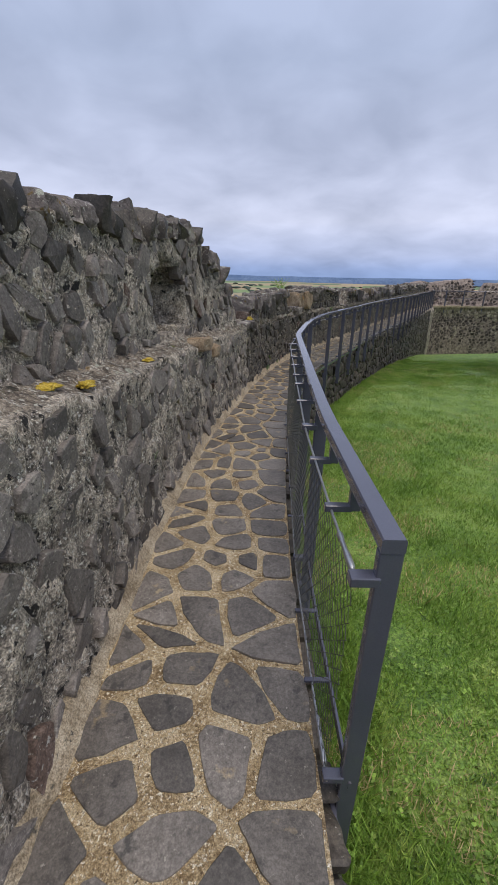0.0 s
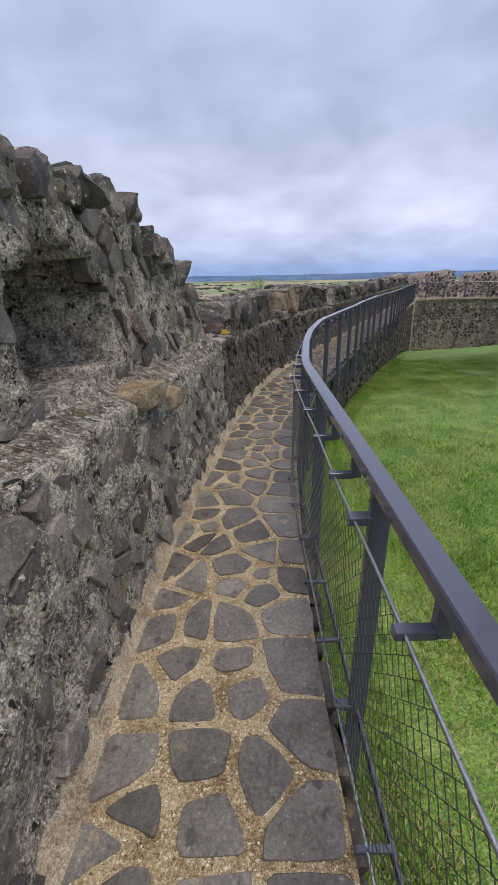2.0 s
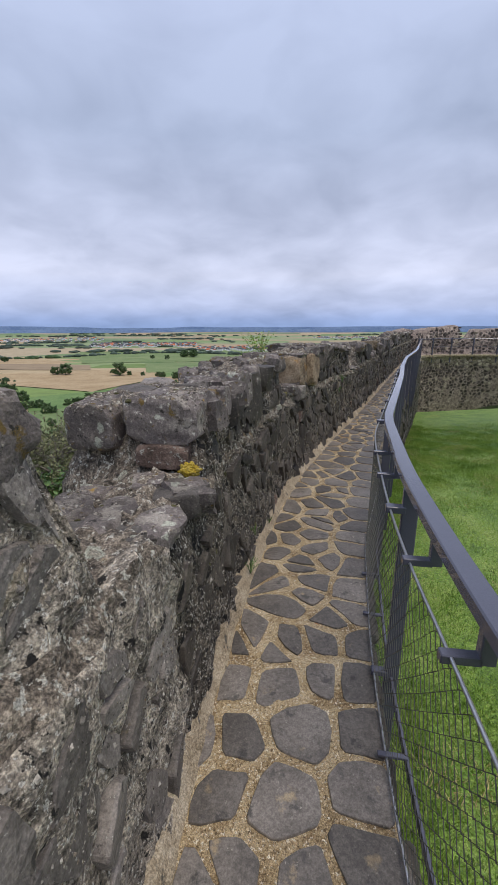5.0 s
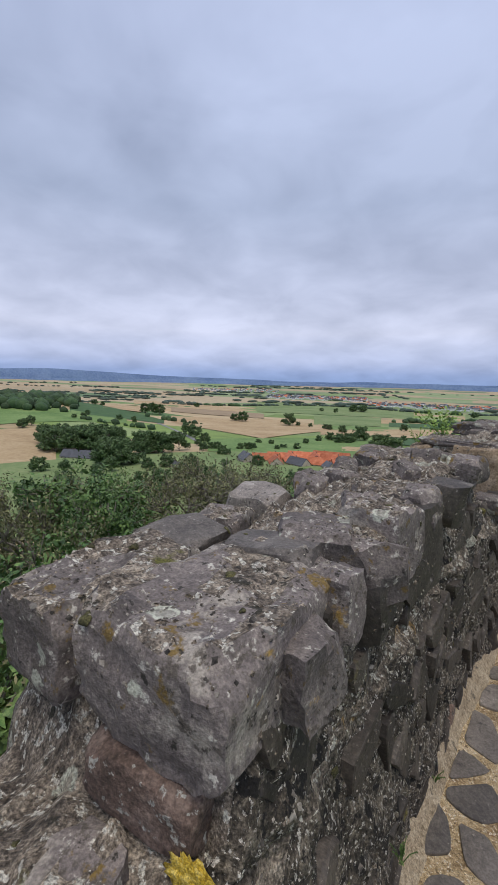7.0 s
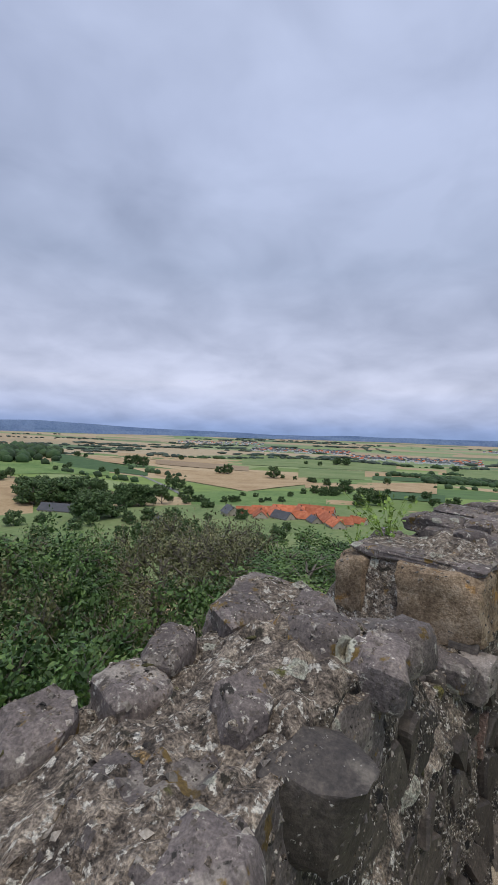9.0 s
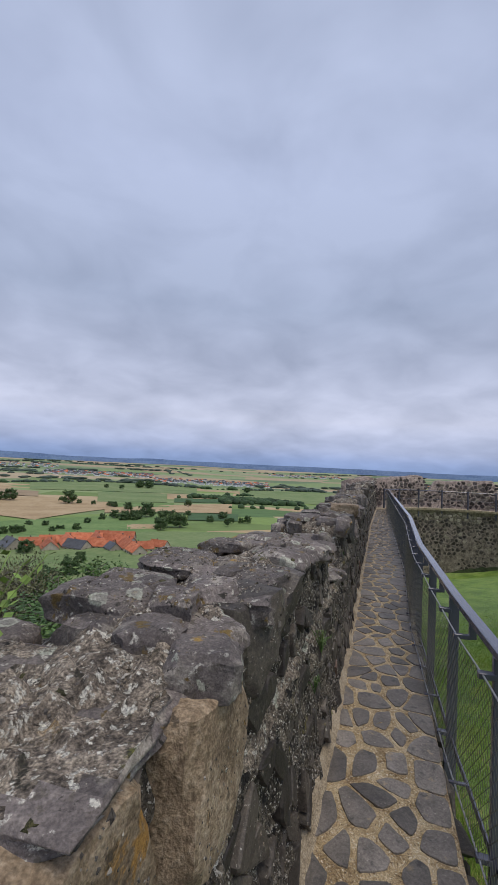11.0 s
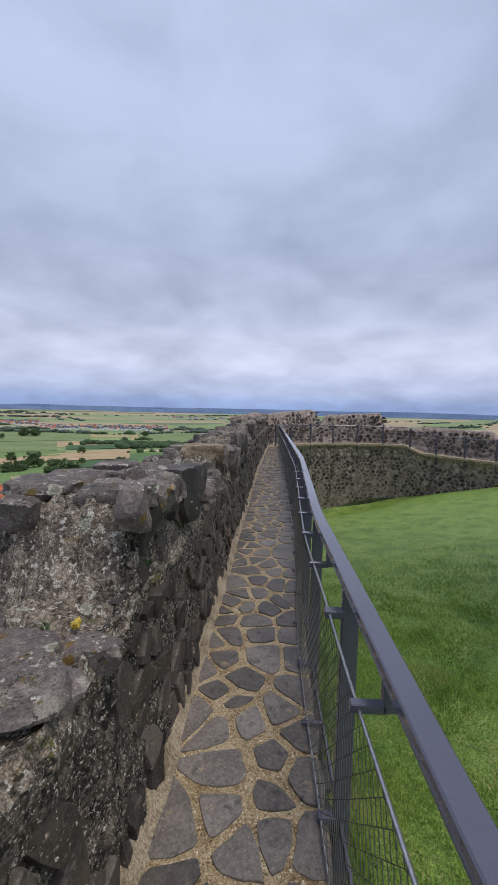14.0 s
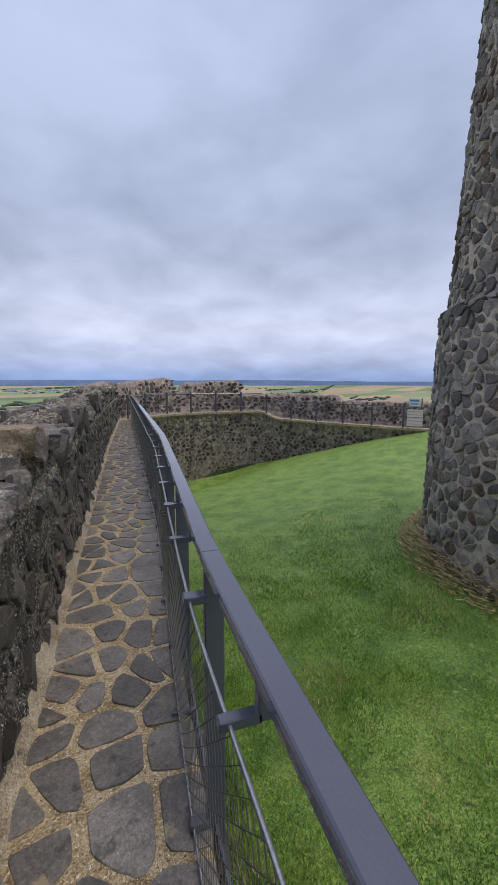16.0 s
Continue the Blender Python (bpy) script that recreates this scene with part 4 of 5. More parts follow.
def ring_top_z(i):
    s = i * 0.2
    z = float(np.interp(s, [0, 1.6, 1.62, 2.0, 2.02, 4.85, 4.87, 5.55, 5.57, 8.3, 8.32, 9.6, 9.9, 13.0, 13.2, 24, 40], [1.4, 1.58, 1.1, 1.1, 1.45, 1.78, 0.95, 0.95, 1.5, 1.68, 0.92, 0.9, 0.98, 0.9, 0.66, 0.62, 0.9]))
    return z


def ring_wall():
    vs, fs = [], []
    m = 0
    for i in range(len(RL)):
        p, n = ring_frame(i)
        n = -n if (p - HUB).dot(n) < 0 else n
        w, t = ring_walk_z(i), ring_top_z(i) + 0.06 * noise.noise(Vector((i * 0.5, 0, 0)))
        prof = [(0.12, -4.2), (0.08, -3.0), (0.05, -2.0), (0.02, -1.0), (0.0, w - 0.14), (-0.06, w - 0.12), (-0.06, w), (0.85, w), (0.88, w + 0.5), (0.92, t), (1.5, t + 0.05), (1.8, t - 0.1), (1.9, -2.0), (2.2, -9.0)]
        m = len(prof)
        for d, z in prof:
            q = p + n * d + Vector((0, 0, z))
            vs.append(q + noise.noise_vector(q * 2.5) * 0.05)
    for i in range(len(RL) - 1):
        fs += [(i * m + k, i * m + k + 1, (i + 1) * m + k + 1, (i + 1) * m + k) for k in range(m - 1)]
    fs += [tuple(range(m)), tuple(range((len(RL) - 1) * m, len(RL) * m))[::-1]]
    bm = bmesh.new()
    M_RING = make_mat("ring_wall_mortar", [(0.125, 0.097, 0.084), (0.28, 0.225, 0.195), (0.49, 0.41, 0.35)], 5, 45, 0.95, 0.8, 0.0, (((0.06, 0.05, 0.04), 7.0, 0.60, 0.06),), dist=0.02, grain=0.4)
    me = mesh_of("wall_4", vs, fs, M_RING, True)
    bm.from_mesh(me); bmesh.ops.recalc_face_normals(bm, faces=bm.faces); bm.to_mesh(me); bm.free()
    wall = tagged(new("wall_4", me), "ring wall of dark rubble round the castle lawn", "wall", kind="structure")
    rng = random.Random(9)
    L = 22.0
    cells = []
    box = (0.2, -3.6, L, 1.7)
    for poly in voronoi(scatter(rng, box, 0.24, 0.185, 0.4), box):
        if len(poly) > 3:
            c = np.mean(np.array(poly), 0)
            i = int(c[0] / 0.2)
            w, t = ring_walk_z(i), ring_top_z(i)
            if c[1] < w - 0.22 or w + 0.12 < c[1] < t - 0.06:
                cells.append((poly, c))

    def data(cell):
        poly, c = cell
        i0 = int(c[0] / 0.2)
        w0 = ring_walk_z(i0)
        up = c[1] > w0

        def place(u, v, w):
            i = min(max(u / 0.2, 0), len(RL) - 2)
            k = int(i)
            p, n = ring_frame(k)
            p = RL[k].lerp(RL[k + 1], i - k)
            n = -n if (p - HUB).dot(n) < 0 else n
            d = (0.86 + 0.05 * (v - w0)) if up else max(0, -v * 0.035)
            return p + n * (d - w) + Vector((0, 0, v))
        return (*stone_data(poly, rng.uniform(0.022, 0.042), 0.06, rng.uniform(0.012, 0.045), place, rng, 0.16, 0.15, 0.2, 0.93), 1 if rng.random() < (0.75 if (not up and c[1] > w0 - 0.6) else 0.12) else 0)
    M_RAW = make_mat("repointed_stone", [(0.18, 0.152, 0.12), (0.32, 0.275, 0.215), (0.46, 0.40, 0.32)], 4, 40, 0.9, 0.5, 0.4)
    M_WARM = make_mat("brown_rubble_stone", [(0.037, 0.030, 0.028), (0.09, 0.073, 0.067), (0.165, 0.14, 0.127)], 5, 40, 0.9, 0.6, 0.5)
    lay_stones("wall_stone", cells, data, [M_WARM, M_RAW], wall, 300, lambda k: -k[1][1] if k[1][1] < 0 else 9 + k[1][1], "dark rubble stones of the ring wall")
    # pale coping along the walk edge
    pts = []
    for i in range(0, int(24 / 0.2)):
        p, n = ring_frame(i)
        pts.append((p, i))
    vs, fs = [], []
    for p, i in pts:
        _, n = ring_frame(i)
        n = -n if (p - HUB).dot(n) < 0 else n
        z = ring_walk_z(i)
        for d, h in ((-0.11, -0.07), (-0.11, 0.03), (0.3, 0.035), (0.3, -0.07)):
            vs.append(p + n * d + Vector((0, 0, z + h)))
    for i in range(len(pts) - 1):
        fs += [(i * 4 + k, i * 4 + (k + 1) % 4, (i + 1) * 4 + (k + 1) % 4, (i + 1) * 4 + k) for k in range(4)]
    tagged(solid("walk_trim", vs, fs, M_FILLET), "pale mortar edge of the ring wall walk", "coping", kind="structure")
    # slim railing on the edge
    root = tagged(new("fence"), "slim dark steel railing on the ring wall", "railing")
    post = None
    for i in range(6, 118, 7):
        p, n = ring_frame(i)
        z = ring_walk_z(i)
        if post is None:
            post = part("post", bevel_box((0.07, 0.07, 1.5), 0.004), M_STEEL, root)
            o = post
        else:
            o = new("post", post.data); o.parent = root
        o.matrix_basis = Matrix.Translation(p + Vector((0, 0, z + 0.3)))
    for h in (0.98, 0.52):
        run = [RL[i] + Vector((0, 0, ring_walk_z(i) + h)) for i in range(6, 118)]
        solid("rail_bar", *tube_data(run, 0.024 if h > 0.9 else 0.010, 4), M_STEEL, root)


ring_wall()


# ---------------- farmland, woods, village ----------------
def blob_data(rng, c, r, sub=2, wide=1.0):
    bm = bmesh.new()
    bmesh.ops.create_icosphere(bm, subdivisions=sub, radius=1)
    o = Vector((rng.uniform(0, 99), rng.uniform(0, 99), rng.uniform(0, 99)))
    vs = []
    for v in bm.verts:
        k = 1 + 0.45 * noise.noise(v.co * 1.7 + o) + 0.25 * noise.noise(v.co * 4 + o)
        vs.append(Vector(c) + Vector((v.co.x * r * k * wide, v.co.y * r * k, v.co.z * r * 0.85 * k / wide ** 0.5)))
    fs = [tuple(v.index for v in f.verts) for f in bm.faces]
    bm.free()
    return vs, fs


def polar(bearing, dist):
    """Bearing in degrees to the left of +y, seen from the walk."""
    a = radians(bearing)
    return 0.7 - dist * math.sin(a), 8 + dist * math.cos(a)


CROPS = {
    "wheat": make_mat("ripe_wheat", [(0.35, 0.245, 0.125), (0.44, 0.32, 0.175), (0.50, 0.38, 0.225)], 0.02, 0.25, 1.0, 0.0, 0.0),
    "stubble": make_mat("brown_stubble", [(0.27, 0.20, 0.12), (0.36, 0.27, 0.165)], 0.02, 0.25, 1.0, 0.0, 0.0),
    "meadow": make_mat("bright_meadow", [(0.10, 0.185, 0.05), (0.15, 0.245, 0.07), (0.20, 0.29, 0.095)], 0.02, 0.2, 1.0, 0.0, 0.0),
    "pasture": make_mat("pale_pasture", [(0.13, 0.20, 0.065), (0.18, 0.245, 0.09), (0.23, 0.28, 0.115)], 0.015, 0.2, 1.0, 0.0, 0.0),
    "maize": make_mat("dark_maize", [(0.045, 0.10, 0.035), (0.075, 0.145, 0.05)], 0.05, 0.4, 1.0, 0.0, 0.0),
}
# crop, bearings of both sides, near and far edge along each side
FIELDS = [
    ("wheat", 54, 44, 395, 680, 400, 670), ("meadow", 54, 35, 710, 1040, 800, 880), ("maize", 42, 30, 900, 1240, 850, 920),
    ("meadow", 40, 33.5, 1480, 2000, 1450, 1700), ("wheat", 38, 33, 1080, 1450, 1060, 1380), ("wheat", 34, 19, 1520, 1950, 1290, 1480),
    ("stubble", 29, 16, 1180, 1440, 1090, 1250), ("wheat", 29, 16, 880, 1040, 610, 1060), ("wheat", 16, 7, 620, 1090, 810, 950),
    ("pasture", 17, -4, 1330, 2000, 1320, 1900), ("pasture", 9, 0, 960, 1270, 980, 1290), ("meadow", 7, -1, 850, 950, 860, 970),
    ("wheat", 8, -9, 720, 830, 750, 1000), ("maize", -1, -10, 990, 1110, 1020, 1140), ("maize", -3, -10, 600, 720, 610, 740),
    ("meadow", 24, 1, 440, 590, 440, 680), ("wheat", 5, 1, 480, 535, 485, 530), ("pasture", 57, 24, 150, 392, 150, 438), ("pasture", 24, -14, 150, 436, 150, 470), ("pasture", -10, -34, 1150, 1700, 1150, 1700)]


def fields():
    for crop, b0, b1, n0, f0, n1, f1 in FIELDS:
        vs, fs = [], []
        for i in range(13):
            u = i / 12
            for j in range(9):
                w = j / 8
                b = b0 + (b1 - b0) * u
                d = (n0 + (n1 - n0) * u) * (1 - w) + (f0 + (f1 - f0) * u) * w
                x, y = polar(b, d)
                vs.append((x, y, ground_z(x, y) + 1.2))
        fs = [(i * 9 + j, i * 9 + j + 1, i * 9 + j + 10, i * 9 + j + 9) for i in range(12) for j in range(8)]
        label = {"wheat": "tan field of ripe wheat on the plain", "stubble": "brown stubble field on the plain", "meadow": "bright green meadow in the valley", "pasture": "pale green pasture on the plain", "maize": "dark green maize field on the plain"}[crop]
        tagged(solid("field", vs, fs, CROPS[crop], smooth=True), label, "field", kind="structure")


fields()


def far_woods():
    rng = random.Random(21)
    soup = Soup()

    def clump(x, y, n, spread, size, flat=1.0):
        for _ in range(n):
            a, r = rng.uniform(0, 6.283), spread * math.sqrt(rng.random())
            px, py = x + r * math.cos(a), y + r * math.sin(a)
            s = size * rng.uniform(0.6, 1.3)
            # beyond 1650 m the haze-tinted slot, nearer the plain dark green
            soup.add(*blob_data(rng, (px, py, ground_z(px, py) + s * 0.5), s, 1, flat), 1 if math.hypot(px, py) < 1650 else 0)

    # forest on the western rise
    for _ in range(420):
        b, d = rng.uniform(41, 68), rng.uniform(900, 1500)
        x, y = polar(b, d)
        clump(x, y, 1, 1, 15)
    # hedge lines and field copses
    for q in range(46):
        b, d = rng.uniform(-60, 52), (rng.uniform(650, 1400) if q < 6 else rng.uniform(1700, 4000))
        x, y = polar(b, d)
        h = rng.uniform(-0.3, 0.5) + (1.57 if rng.random() < 0.2 else 0)
        l = rng.uniform(60, 260) * d / 1500
        for k in range(int(9 + rng.random() * 12)):
            u = rng.uniform(-l, l)
            clump(x + u * math.cos(h), y + u * math.sin(h), 1, 5, rng.uniform(2.5, 6.5) + d / 700, 1.0 if d < 1400 else 2.2)
    # a long copse on the plain, and the trees along the stream
    for _ in range(70):
        b = rng.uniform(-15.5, -3)
        x, y = polar(b, 1190 + 3.0 * b + rng.uniform(-22, 22))
        clump(x, y, 1, 4, rng.uniform(6, 9.5), 1.3)
    for _ in range(90):
        b = rng.uniform(-19, -8)
        x, y = polar(b, 1060 - 6.0 * (b + 12) + rng.uniform(-45, 45))
        clump(x, y, 1, 5, rng.uniform(6, 10), 1.3)
    for _ in range(230):
        b = rng.uniform(-34, 30)
        x, y = polar(b, 1720 + 90 * math.sin(b * 0.21) + rng.uniform(-18, 18))
        clump(x, y, 1, 6, rng.uniform(5, 11), 1.5)
    # dark woods strips further out
    for _ in range(26):
        b, d = rng.uniform(-65, 55), rng.uniform(1900, 4300)
        x, y = polar(b, d)
        l = rng.uniform(150, 500)
        for k in range(16):
            u = rng.uniform(-l, l)
            clump(x + u, y + 0.12 * u + rng.uniform(-25, 25), 1, 8, 11, 2.6)
    tagged(solid("far_woods", soup.v, soup.f, [M_HAZY_WOODS, M_FOREST], smooth=True, slots=soup.s), "dark hedges, copses and woods across the plain, far ones tinted with haze", "woods", kind="stuff")


far_woods()


def tree_meshes(seed, h, spread, leaf, n_leaf, mat_leaf):
    """Trunk with limbs, and a crown of many single leaves gathered in uneven clumps."""
    rng = random.Random(seed)
    wood, tips = Soup(), []
    top = Vector((rng.uniform(-0.4, 0.4), rng.uniform(-0.4, 0.4), h * 0.8))
    trunk = [Vector((0, 0, -1.5)), Vector((0, 0, 0)), top * 0.35 + Vector((0.1, 0, 0)), top * 0.7, top]
    wood.add(*tube_data(trunk, [h * 0.03, h * 0.026, h * 0.02, h * 0.012, h * 0.004], 6))
    for k in range(15):
        a = k * 2.4 + rng.uniform(-0.4, 0.4)
        t = rng.uniform(0.3, 0.95)
        base = top * t
        l = spread * (1.15 - 0.65 * t) * rng.uniform(0.7, 1.15)
        e = base + Vector((math.cos(a) * l, math.sin(a) * l, l * rng.uniform(0.3, 0.8)))
        mid = base.lerp(e, 0.5) + Vector((0, 0, l * 0.12))
        wood.add(*tube_data([base, mid, e], [h * 0.011, h * 0.007, h * 0.002], 4))
        tips += [e, mid.lerp(e, 0.4), base.lerp(e, 0.8)]
        for _ in range(8):
            f = e + Vector((rng.uniform(-1, 1), rng.uniform(-1, 1), rng.uniform(-0.3, 0.9))) * l * 0.42
            wood.add(*tube_data([mid.lerp(e, 0.6), f], [h * 0.005, h * 0.0016], 3))
            if rng.random() < 0.45:
                tips.append(f)
    tips.append(top + Vector((0, 0, h * 0.12)))
    leaves = Soup()
    for _ in range(n_leaf):
        c = rng.choice(tips)
        r = spread * 0.24 * rng.random() ** 0.45
        d = Vector((rng.gauss(0, 1), rng.gauss(0, 1), rng.gauss(0, 0.75))).normalized()
        p = c + d * r
        u = Vector((rng.gauss(0, 1), rng.gauss(0, 1), rng.gauss(0, 0.5))).normalized()
        w = u.cross(d + Vector((0, 0, 0.4))).normalized()
        s = leaf * rng.uniform(0.6, 1.4)
        leaves.add([p - u * s, p + w * s * 0.45, p + u * s, p - w * s * 0.45], [(0, 1, 2), (0, 2, 3)])
    return mesh_of("trunk", wood.v, wood.f, M_BARK, True), mesh_of("crown", leaves.v, leaves.f, mat_leaf)


TREE_KINDS = [tree_meshes(31, 9.0, 3.6, 0.14, 5200, M_LEAF), tree_meshes(32, 8.0, 3.2, 0.10, 2300, M_LEAF2), tree_meshes(33, 10.0, 3.8, 0.15, 5600, M_LEAF), tree_meshes(34, 7.0, 3.0, 0.085, 1700, M_LEAF2), tree_meshes(35, 8.5, 3.6, 0.34, 3600, M_LEAF_FAR), tree_meshes(36, 8.0, 3.2, 0.32, 3200, M_LEAF_FAR)]


def tree(kind, x, y, top, scale=1.0, turn=0.0, sink=0.0, label="broadleaf tree in full leaf below the castle wall"):
    """A tree whose crown reaches up to the height top."""
    z = ground_z(x, y)
    h = (9.6, 8.6, 10.6, 7.6, 9.2, 8.6)[kind] * scale
    root = new("tree")
    sx = max(0.45, (top - z) / h)
    z -= sink * (top - z)
    sx *= 1 + sink
    root.matrix_basis = pose(x, y, z, 0, 0, turn) @ Matrix.Diagonal((scale, scale, scale * sx, 1))
    for n, me in zip(("trunk", "crown"), TREE_KINDS[kind]):
        o = new(n, me); o.parent = root
    tagged(root, label, "tree", "trees on the castle slope")


rng_t = random.Random(77)
# the wood on the steep slope outside the wall, row by row downhill
for d, el_, b0, b1, step, s in ((8.5, 27, 26, 80, 14, 0.7), (12, 22, 8, 76, 11, 0.8), (17, 18, -8, 74, 9, 0.9), (24, 15, -16, 72, 8, 1.0), (33, 10.4, -20, 74, 7, 1.2), (45, 9.0, 8, 72, 6, 1.4), (62, 8.2, 8, 70, 5.5, 1.7)):
    b = b0
    while b < b1:
        dd = d * rng_t.uniform(0.85, 1.15)
        bb = b + rng_t.uniform(-3, 3)
        if bb < 1.5:
            b += step
            continue
        x, y = polar(bb, dd)
        k = rng_t.choice((0, 2, 0, 1) if b > 36 else (1, 3, 1, 3, 2) if b > 12 else (0, 2, 0))
        lift = 1.2 if bb < 10 else 0.0
        tree(k, x, y, 1.9 - dd * math.tan(radians(el_ + lift + rng_t.uniform(-0.9, 2.6))), s * rng_t.uniform(0.75, 1.2), rng_t.uniform(0, 360))
        b += step * rng_t.uniform(0.75, 1.3)
# single trees and thickets on the valley floor
VALLEY = [(39, 1150, 18), (38, 1150, 14), (32.5, 1060, 30), (31.5, 1050, 34), (30.6, 1055, 32), (25.5, 1500, 22), (20.2, 1000, 22), (19, 990, 30), (26.6, 630, 26), (25.8, 620, 22), (24.4, 540, 17), (12.5, 930, 34), (11.2, 930, 12), (9.5, 900, 12), (7.4, 860, 14), (6.8, 850, 14), (5, 780, 18), (2.5, 640, 27), (-3, 880, 19), (0, 510, 25), (-2, 510, 21), (0.6, 480, 17), (-3, 680, 11), (6.1, 1430, 20), (8, 1500, 16), (-11, 1500, 24)]
# the dark grove by the barn, the garden trees by the lane, hedgerow trees
for n_, b0_, b1_, d0_, d1_, h0_, h1_ in ((24, 35.5, 45, 455, 530, 24, 33), (6, 34.6, 38, 345, 365, 24, 28), (8, 27.5, 33.5, 415, 455, 20, 30), (9, 3.2, 9, 585, 625, 10, 16), (12, 46, 56, 690, 720, 12, 22), (34, 6, 48, 150, 340, 9, 15), (14, 18, 32, 380, 520, 7, 12), (10, 8, 18, 440, 560, 6, 10), (5, 1, 4, 1520, 1600, 26, 36), (8, -12, 0, 500, 640, 9, 15), (6, 33, 46, 820, 900, 10, 15)):
    for _ in range(n_):
        VALLEY.append((rng_t.uniform(b0_, b1_), rng_t.uniform(d0_, d1_), rng_t.uniform(h0_, h1_)))
for i, (b, d, hh) in enumerate(VALLEY):
    x, y = polar(b, d)
    s = hh / 8.4
    k = (4, 4, 4, 5, 4)[i % 5]
    tree(k, x, y, ground_z(x, y) + hh * 0.95, s, rng_t.uniform(0, 360), 0.3, "dark broadleaf tree among the fields")


def house(x, y, w, l, h, turn, roof, label, windows=True):
    z = ground_z(x, y) - 0.5
    root = new("house")
    root.matrix_basis = pose(x, y, z, 0, 0, turn)
    vs, fs = box_data((0, 0, h / 2), (w, l, h))
    vs += [Vector((0, -l / 2, h + w * 0.42)), Vector((0, l / 2, h + w * 0.42))]
    fs = list(fs) + [(4, 5, 8), (7, 6, 9)]
    solid("wall", vs, fs, M_RENDER, root)
    e = 0.5
    r = [(-w / 2 - e, -l / 2 - e, h - e * 0.75), (w / 2 + e, -l / 2 - e, h - e * 0.75), (w / 2 + e, l / 2 + e, h - e * 0.75), (-w / 2 - e, l / 2 + e, h - e * 0.75), (0, -l / 2 - e, h + w * 0.42 + 0.15), (0, l / 2 + e, h + w * 0.42 + 0.15)]
    solid("roof", r + [(a, b, c + 0.22) for a, b, c in r], [(0, 3, 5, 4), (1, 4, 5, 2), (6, 10, 11, 9), (7, 8, 11, 10), (0, 4, 10, 6), (4, 1, 7, 10), (3, 9, 11, 5), (5, 11, 8, 2), (0, 6, 9, 3), (1, 2, 8, 7)], roof, root)
    solid("chimney", *box_data((w * 0.12, l * 0.2, h + w * 0.42 + 0.4), (0.7, 0.7, 1.6)), M_RED, root)
    if windows:
        for sx in (-1, 1):
            for k in range(int(l // 4)):
                solid("window", *box_data((sx * w / 2, -l / 2 + 2.2 + k * 4, h * 0.55), (0.12, 1.2, 1.4)), M_DARKGLASS, root)
        for sy in (-1, 1):
            solid("window", *box_data((0, sy * l / 2, h * 0.6), (1.3, 0.12, 1.5)), M_DARKGLASS, root)
    tagged(root, label, "house", "village houses")


for b, d, w, l, h, t, grey in ((15.6, 372, 12, 26, 5, 100, 0), (13.6, 382, 12, 24, 5, 95, 0), (12.0, 366, 13, 28, 6, 20, 0), (10.2, 384, 13, 30, 6, 92, 0), (8.6, 372, 14, 26, 6, 15, 0), (6.4, 386, 15, 34, 6, 85, 0), (5.2, 360, 13, 24, 6, 40, 0), (4.6, 340, 13, 20, 6, 20, 0), (8.0, 352, 12, 20, 5, 80, 0), (11.0, 348, 12, 18, 5, 60, 1), (3.6, 318, 11, 16, 6, 25, 0), (2.8, 330, 11, 15, 6, 110, 0), (18.4, 364, 13, 17, 7, 40, 1), (6.6, 336, 9, 12, 5, 30, 1), (14.2, 352, 12, 18, 5, 20, 0), (0.6, 345, 10, 14, 5, 60, 0), (41, 405, 13, 36, 5, 95, 1), (28.5, 330, 9, 13, 4, 60, 1)):
    x, y = polar(b, d)
    house(x, y, w, l, h * 0.65, t, M_SLATE if grey else M_ROOF, "pale house with a dark grey roof in the valley" if grey else "pale house with a red-orange tiled roof in the village")


def far_village():
    rng = random.Random(4)
    soup = Soup()
    for b0, b1, d0, d1, n in ((2, 16, 2300, 2700, 240), (-14, 2, 1900, 2300, 200), (-44, -26, 2500, 3000, 200), (14, 26, 3000, 3400, 120), (-24, -14, 3300, 3700, 90)):
        for _ in range(n):
            x, y = polar(rng.uniform(b0, b1), rng.uniform(d0, d1))
            z = ground_z(x, y)
            w, l, h = rng.uniform(8, 14), rng.uniform(10, 20), rng.uniform(5, 8)
            m = Matrix.Rotation(rng.uniform(0, 3.14), 3, "Z")
            soup.add(*box_data((x, y, z + h / 2), (w, l, h), m), 0)
            r = [m @ Vector(p) + Vector((x, y, z + h)) for p in ((-w / 2, -l / 2, 0), (w / 2, -l / 2, 0), (w / 2, l / 2, 0), (-w / 2, l / 2, 0), (0, -l / 2, w * 0.4), (0, l / 2, w * 0.4))]
            soup.add(r, [(0, 3, 5, 4), (1, 4, 5, 2), (0, 4, 1), (3, 2, 5)], 1 if rng.random() < 0.28 else 2)
    tagged(solid("far_village", soup.v, soup.f, [M_WHITE, M_ROOF, M_SLATE], slots=soup.s), "small far houses of villages on the plain", "village", kind="stuff")


far_village()


